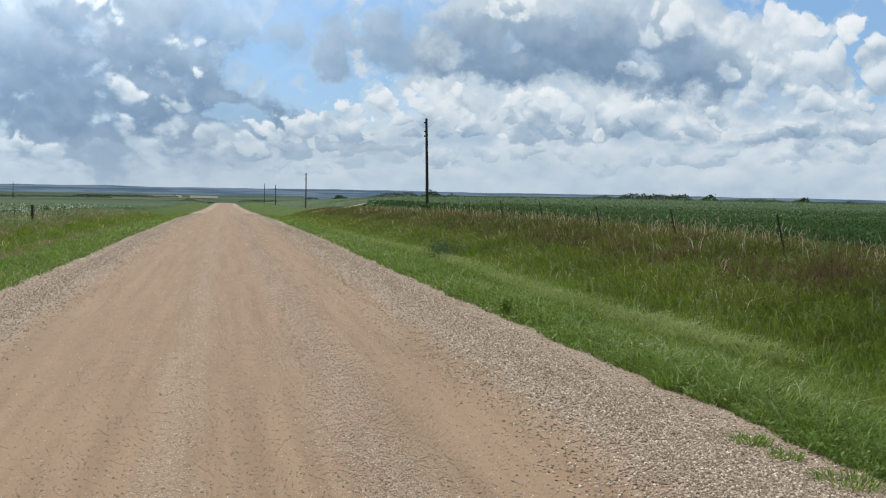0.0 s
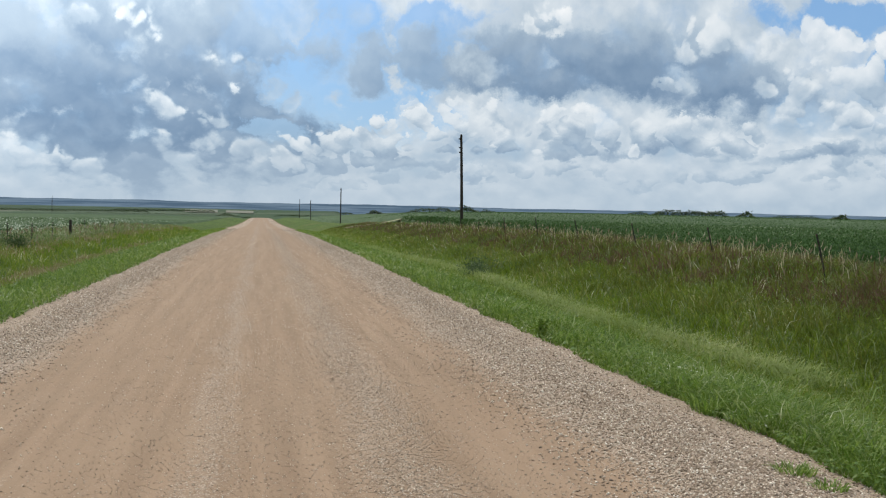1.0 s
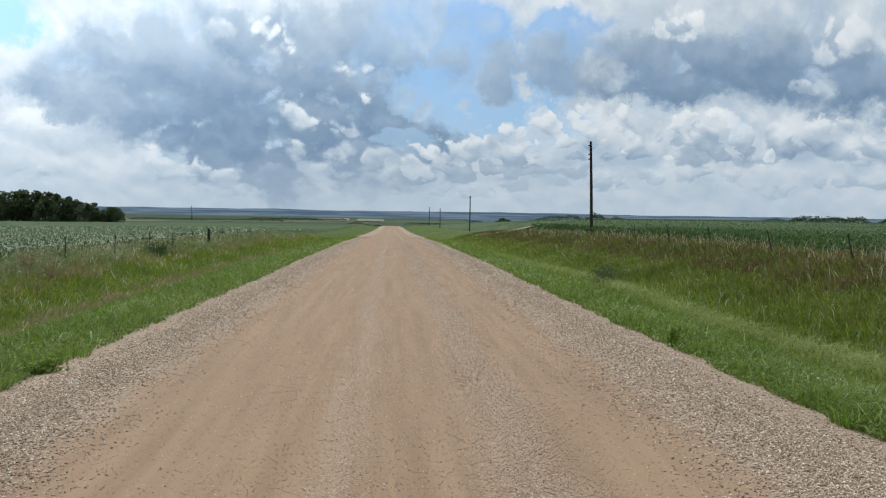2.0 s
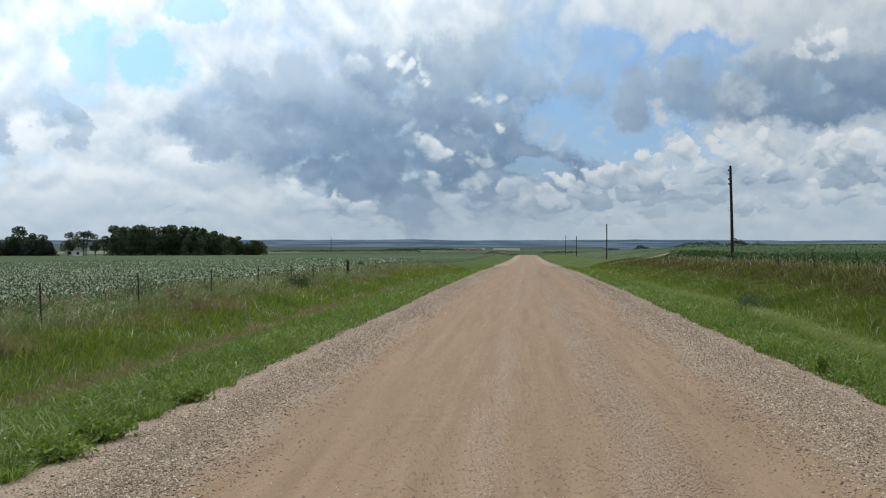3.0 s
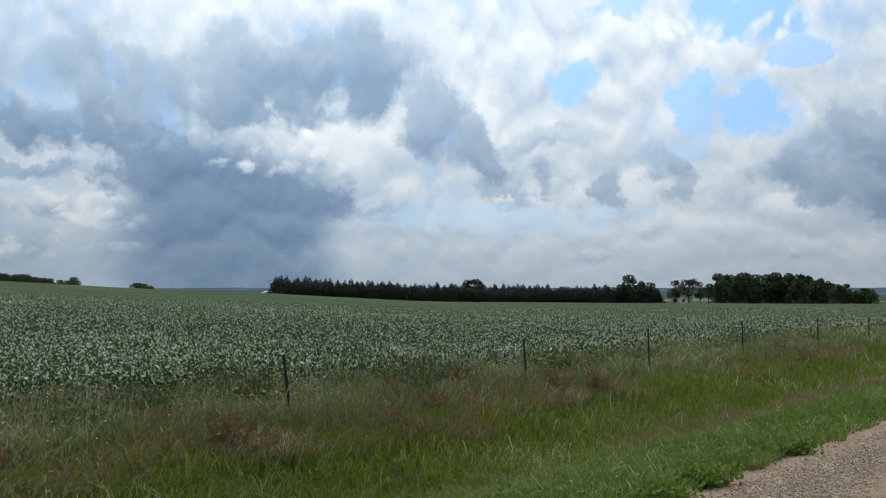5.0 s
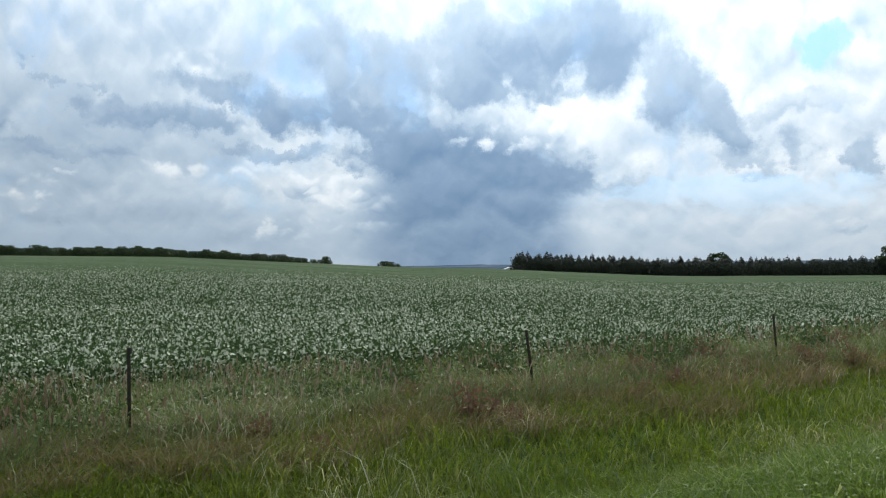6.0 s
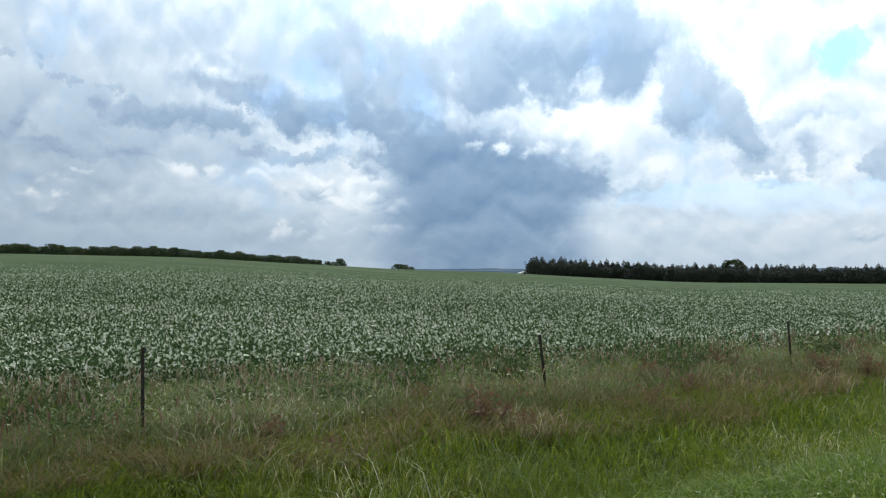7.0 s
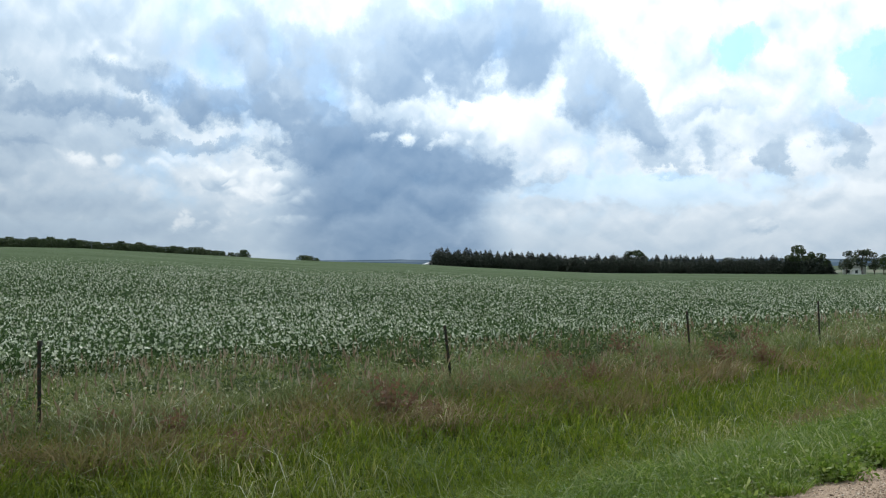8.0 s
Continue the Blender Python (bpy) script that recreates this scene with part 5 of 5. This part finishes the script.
def hedge(a0, a1, r, high, seed, label, mat=M_LEAF):
    """A far line of trees grown together: one uneven mass of foliage on short trunks."""
    rng = np.random.default_rng(seed)
    x0, y0 = compass((a0 + a1) / 2, r)
    ob = thing("hedgerow", label, "hedgerow")
    ob.location = (x0, y0, float(land(x0, y0)))
    length = abs(a1 - a0) * math.pi / 180 * r
    n = int(length / 1.0 * 26)
    a = rng.uniform(a0, a1, n)
    x, y = -r * np.sin(np.radians(a)), r * np.cos(np.radians(a))
    s = a * math.pi / 180 * r
    tops = high * (0.72 + 0.22 * np.sin(s * 0.55 + seed) * np.sin(s * 0.21 + 2 * seed) + 0.14 * np.sin(s * 1.3 + seed))
    ends = np.clip(np.minimum(a - a0, a1 - a) * math.pi / 180 * r / 5, 0.25, 1)
    z = land(x, y) + np.sqrt(rng.random(n)) * tops * ends
    x, y = x + rng.normal(0, 1.3, n), y + rng.normal(0, 1.3, n)
    v, f = quads_cloud(np.column_stack([x, y, z]) - np.array(ob.location), rng.uniform(0.35, 0.85, n) * high / 5, rng)
    crown = new("foliage", mesh_of("foliage", v, f, [mat]))
    crown.parent = ob
    for k in range(max(3, int(length / 14))):
        aa = a0 + (a1 - a0) * (k + 0.5) / max(3, int(length / 14))
        tx, ty = compass(aa, r)
        bm = bmesh.new()
        base = Vector((tx, ty, float(land(tx, ty)) - 0.3)) - ob.location
        tube(bm, [(tuple(base), 0.16), (tuple(base + Vector((0, 0, high * 0.6))), 0.07)], 5)
        part("trunk", bm, M_BARK, ob)
    return ob


FAR_HEDGE = "dark green far hedgerow between prairie fields"
for k, (a0, a1, r, high) in enumerate(((-23.3, -19.7, 905, 5.0), (-24.5, -23.8, 884, 6.0), (-28.9, -28.2, 875, 5.5), (-30.9, -30.5, 820, 4.2), (-27.6, -25.4, 955, 2.6), (-19.6, -18.4, 930, 2.8), (-6.0, -5.4, 902, 5.0), (-9.6, -7.4, 965, 3.6),
                                      (-10.8, -9.9, 962, 5.4), (-11.6, -11.1, 970, 3.6), (1.0, 8.9, 1330, 2.2), (5.4, 12.8, 1560, 3.2), (1.3, 2.1, 1400, 3.2), (0.5, 0.9, 1250, 3.0), (-2.6, -0.7, 1420, 3.0), (2.2, 7.2, 1720, 4.0), (9.2, 13.4, 1480, 2.2),
                                      (-4.6, -2.9, 1350, 3.5))):
    hedge(a0, a1, r, high, k + 3, FAR_HEDGE)


# pale stubble fields far down the road
for a0, a1, r0, r1 in ((2.1, 3.7, 1650, 2120), (0.35, 1.7, 1680, 2060)):
    aa, rr = np.meshgrid(np.linspace(a0, a1, 14), np.linspace(r0, r1, 8))
    fx, fy = -rr * np.sin(np.radians(aa)), rr * np.cos(np.radians(aa))
    v = np.column_stack([fx.ravel(), fy.ravel(), land(fx, fy).ravel() + 0.9])
    i = (np.arange(7)[:, None] * 14 + np.arange(13)[None, :]).ravel()
    tagged(new("stubble_field", mesh_of("stubble_field", v, np.column_stack([i + 1, i, i + 14, i + 15]), [M_STUBBLE])), "pale stubble field far off between hedgerows", "field", kind="structure")


def lattice_mast(height):
    """A slim three-legged mast with rungs."""
    ob = thing("radio_mast", "slim grey lattice mast standing far off in the fields", "mast")
    for k in range(3):
        c, d = math.cos(2.094 * k), math.sin(2.094 * k)
        bm = bmesh.new()
        tube(bm, [((c * 0.9, d * 0.9, -0.5), 0.12), ((c * 0.35, d * 0.35, height), 0.08)], 6)
        part("leg", bm, M_STEEL, ob)
    for k in range(8):
        z = height * (k + 0.5) / 8
        bm = bmesh.new()
        tube(bm, [((0, 0, z), 0.9 - 0.5 * z / height), ((0, 0, z + 0.14), 0.9 - 0.5 * z / height)], 6)
        part("rung", bm, M_STEEL, ob)
    return ob


x, y = compass(9.9, 1300)
lattice_mast(19.0).matrix_basis = pose(x, y, float(land(x, y)), 0, 0, 20)


# ---- farm buildings, mostly behind the trees ----
def gable_house(name, label, wide, deep, wall, ridge, windows):
    ob = thing(name, label, "building")
    bm = bmesh.new()
    box(bm, -wide / 2, wide / 2, -deep / 2, deep / 2, -0.4, wall)
    for y in (-deep / 2, deep / 2):
        bm.faces.new([bm.verts.new(c) for c in ((-wide / 2, y, wall), (wide / 2, y, wall), (0, y, ridge))])
    part("wall", bm, M_PAINT, ob)
    bm = bmesh.new()
    over, slope = 0.35, (ridge - wall) / (wide / 2)
    for s in (-1, 1):
        lo, up = [], []
        for y in (-deep / 2 - over, deep / 2 + over):
            lo += [bm.verts.new((s * (wide / 2 + over), y, wall - slope * over + 0.02)), bm.verts.new((0, y, ridge + 0.02))]
        for q in lo:
            up.append(bm.verts.new(q.co + Vector((0, 0, 0.14))))
        for idx in ((0, 1, 3, 2),):
            bm.faces.new([lo[j] for j in idx])
            bm.faces.new([up[j] for j in reversed(idx)])
        for p, q in ((0, 1), (1, 3), (3, 2), (2, 0)):
            bm.faces.new((lo[p], lo[q], up[q], up[p]))
    part("roof", bm, M_ROOF, ob, "light grey metal roof")
    for k in range(windows):
        x = -wide / 2 + wide * (k + 1) / (windows + 1)
        bm = bmesh.new()
        box(bm, x - 0.5, x + 0.5, -deep / 2 - 0.05, -deep / 2 - 0.01, 1.0, 2.2)
        w = part("window", bm, M_GLASS, ob, "dark window pane")
        bm = bmesh.new()
        for x0, x1, z0, z1 in ((x - 0.58, x + 0.58, 0.92, 1.0), (x - 0.58, x + 0.58, 2.2, 2.28), (x - 0.58, x - 0.5, 1.0, 2.2), (x + 0.5, x + 0.58, 1.0, 2.2)):
            box(bm, x0, x1, -deep / 2 - 0.09, -deep / 2 - 0.008, z0, z1)
        part("window_frame", bm, M_PAINT, w)
    return ob


x, y = compass(22.25, 492)
gable_house("farmhouse", "white farmhouse with a grey roof among trees", 9, 7, 3.2, 5.6, 3).matrix_basis = pose(x, y, float(land(x, y)), 0, 0, 22)
x, y = compass(42.95, 478)
gable_house("shed", "low white farm shed at the end of the spruces", 4.0, 3.6, 1.7, 2.3, 1).matrix_basis = pose(x, y, float(land(x, y)) - 0.6, 0, 0, 60)


x, y = compass(22.15, 468)
gable_house("shed", "small white shed under the grey-green poplars", 3.6, 3.0, 1.9, 2.6, 1).matrix_basis = pose(x, y, float(land(x, y)), 0, 0, 22)


# ---- single weeds and shrubs ----
def weed_clump(label, tall, wide, stalks, mat, seed, leafy_share=30):
    rng = np.random.default_rng(seed)
    ob = thing("weed_clump", label, "weed")
    bm = bmesh.new()
    ends = []
    for k in range(stalks):
        a, o = rng.uniform(0, 6.28), wide * rng.random() * 0.5
        h = tall * rng.uniform(0.55, 1.0)
        tip = (math.cos(a) * o * 1.6, math.sin(a) * o * 1.6, h)
        tube(bm, [((math.cos(a) * o * 0.4, math.sin(a) * o * 0.4, -0.05), 0.006), ((math.cos(a) * o, math.sin(a) * o, h * 0.5), 0.005), (tip, 0.002)], 4)
        ends.append(tip)
    tagged(part("stalk_tuft", bm, mat, ob), kind="stuff")
    n = stalks * leafy_share
    e = np.array(ends)[rng.integers(0, stalks, n)]
    t = rng.uniform(0.15, 1.0, n)[:, None]
    c = e * t + rng.normal(0, wide * 0.10, (n, 3))
    c[:, 2] = np.maximum(c[:, 2], 0.02)
    v, f = quads_cloud(c, rng.uniform(0.010, 0.026, n) * (1 + 0.5 * wide), rng)
    foliage = new("foliage", mesh_of("foliage", v, f, [mat]))
    foliage.parent = ob
    return ob


def grass_tuft(label, tall, wide, count):
    """Arching blades that spring from one crown."""
    ob = thing("grass_tuft", label, "grass tuft")
    a = RNG.uniform(0, 2 * np.pi, count)
    o = wide * 0.35 * np.sqrt(RNG.random(count))
    v, f = blades(np.cos(a) * o, np.sin(a) * o, np.zeros(count), tall * RNG.uniform(0.55, 1.0, count), RNG.uniform(0.006, 0.013, count), RNG.uniform(0.6, 1.6, count), a + RNG.normal(0, 0.5, count))
    tuft = new("blade_tuft", mesh_of("blade_tuft", v, f, [M_VERGE]))
    tuft.parent = ob
    tagged(tuft, kind="stuff")
    return ob


for x, y, tall, wide, count, label in ((3.74, 7.39, 0.12, 0.40, 170, "small low green tuft on the gravel"), (3.77, 6.95, 0.10, 0.32, 120, "small low green tuft on the gravel"), (3.83, 6.25, 0.12, 0.6, 220, "small low green tuft on the gravel"),
                                       (4.25, 10.0, 0.34, 0.6, 130, "arching bright grass tuft at the gravel edge"), (4.4, 9.2, 0.30, 0.6, 100, "arching bright grass tuft at the gravel edge"), (4.5, 7.6, 0.32, 0.7, 110, "arching bright grass tuft at the gravel edge"),
                                       (4.55, 6.6, 0.32, 0.7, 110, "arching bright grass tuft at the gravel edge"), (4.6, 11.2, 0.32, 0.7, 110, "arching bright grass tuft at the gravel edge"), (-4.0, 8.4, 0.26, 0.4, 130, "short green grass tuft at the gravel edge"),
                                       (-3.95, 11.4, 0.26, 0.4, 130, "short green grass tuft at the gravel edge"), (-3.85, 14.0, 0.26, 0.5, 140, "short green grass tuft at the gravel edge")):
    grass_tuft(label, tall, wide, count).matrix_basis = pose(x, y, float(land(x, y)) - 0.01, 0, 0, 0)

for x, y, tall, wide, stalks, mat, label in (
        (4.12, 16.2, 0.42, 0.40, 14, M_VERGE, "dark leafy weed clump at the gravel edge"),
        (7.6, 39.0, 0.6, 1.5, 60, M_WEED, "low dark shrub in the ditch grass"),
        (7.0, 36.8, 0.5, 0.8, 40, M_WEED, "low dark shrub in the ditch grass"),
        (-6.0, 10.1, 0.50, 0.22, 5, M_DITCH, "tall dark weed stalks in the ditch"),
        (-3.90, 10.1, 0.24, 0.5, 40, M_VERGE, "spreading green weed on the gravel edge"),
        (-3.95, 9.2, 0.22, 0.45, 36, M_VERGE, "spreading green weed on the gravel edge"),
        (-3.82, 12.6, 0.2, 0.4, 30, M_VERGE, "spreading green weed on the gravel edge"),
        (-9.9, 48.5, 0.75, 1.3, 60, M_WEED, "dark shrub clump beside the fence"),
        (-11.2, 8.6, 0.45, 0.9, 40, M_WEED, "dark weedy clump below the soybeans"),
        (-11.4, 7.2, 0.42, 0.8, 36, M_WEED, "dark weedy clump below the soybeans"),
        (-10.9, 15.2, 0.55, 0.8, 46, M_WEED, "dark weedy clump below the soybeans"),
        (-11.1, 16.8, 0.55, 0.7, 46, M_WEED, "dark weedy clump below the soybeans"),
        (-3.98, 7.4, 0.18, 0.4, 30, M_VERGE, "spreading green weed on the gravel edge")):
    weed_clump(label, tall, wide, stalks, mat, int(abs(x * 100 + y * 7))).matrix_basis = pose(x, y, float(land(x, y)) - 0.03, 0, 0, (x * 100) % 360)

# dark tufts and reddish dock scattered along the field's edge
tuft_rng = random.Random(19)
dark_tuft = weed_clump("dark green weed tuft below the soybeans", 0.46, 0.7, 40, M_WEED, 301)
dock = weed_clump("reddish-brown dock in seed among the bank grass", 0.50, 0.7, 20, M_DOCK, 302, 16)
for first_one, group, count, x0, x1, y0, y1 in ((dark_tuft, "dark tufts along the field's edge", 34, -13.1, -10.8, 4.0, 42.0), (dock, "dock plants on the bank", 20, -11.2, -9.0, 6.0, 34.0)):
    tagged(first_one, group=group)
    for k in range(count):
        x, y = tuft_rng.uniform(x0, x1), y0 + (y1 - y0) * tuft_rng.random() ** 1.5
        m = pose(x, y, float(land(x, y)) - 0.03, 0, 0, tuft_rng.uniform(0, 360)) @ Matrix.Scale(tuft_rng.uniform(0.6, 1.25), 4)
        if k:
            copy_thing(first_one, m)
        else:
            place = m
    first_one.matrix_basis = place

# field track over the far ditch
ty = np.linspace(0, 1, 24)
cx, cy = 9.5 + 9.0 * ty, 132 - 12 * ty
v = np.concatenate([np.column_stack([cx, cy - 1.6, land(cx, cy - 1.6) + 0.25]), np.column_stack([cx, cy + 1.6, land(cx, cy + 1.6) + 0.25])])
i = np.arange(23)
track = tagged(new("field_track", mesh_of("field_track", v, np.column_stack([i, i + 1, i + 25, i + 24]), [M_TRACK])), "pale dry dirt track into the field", "track", kind="structure")
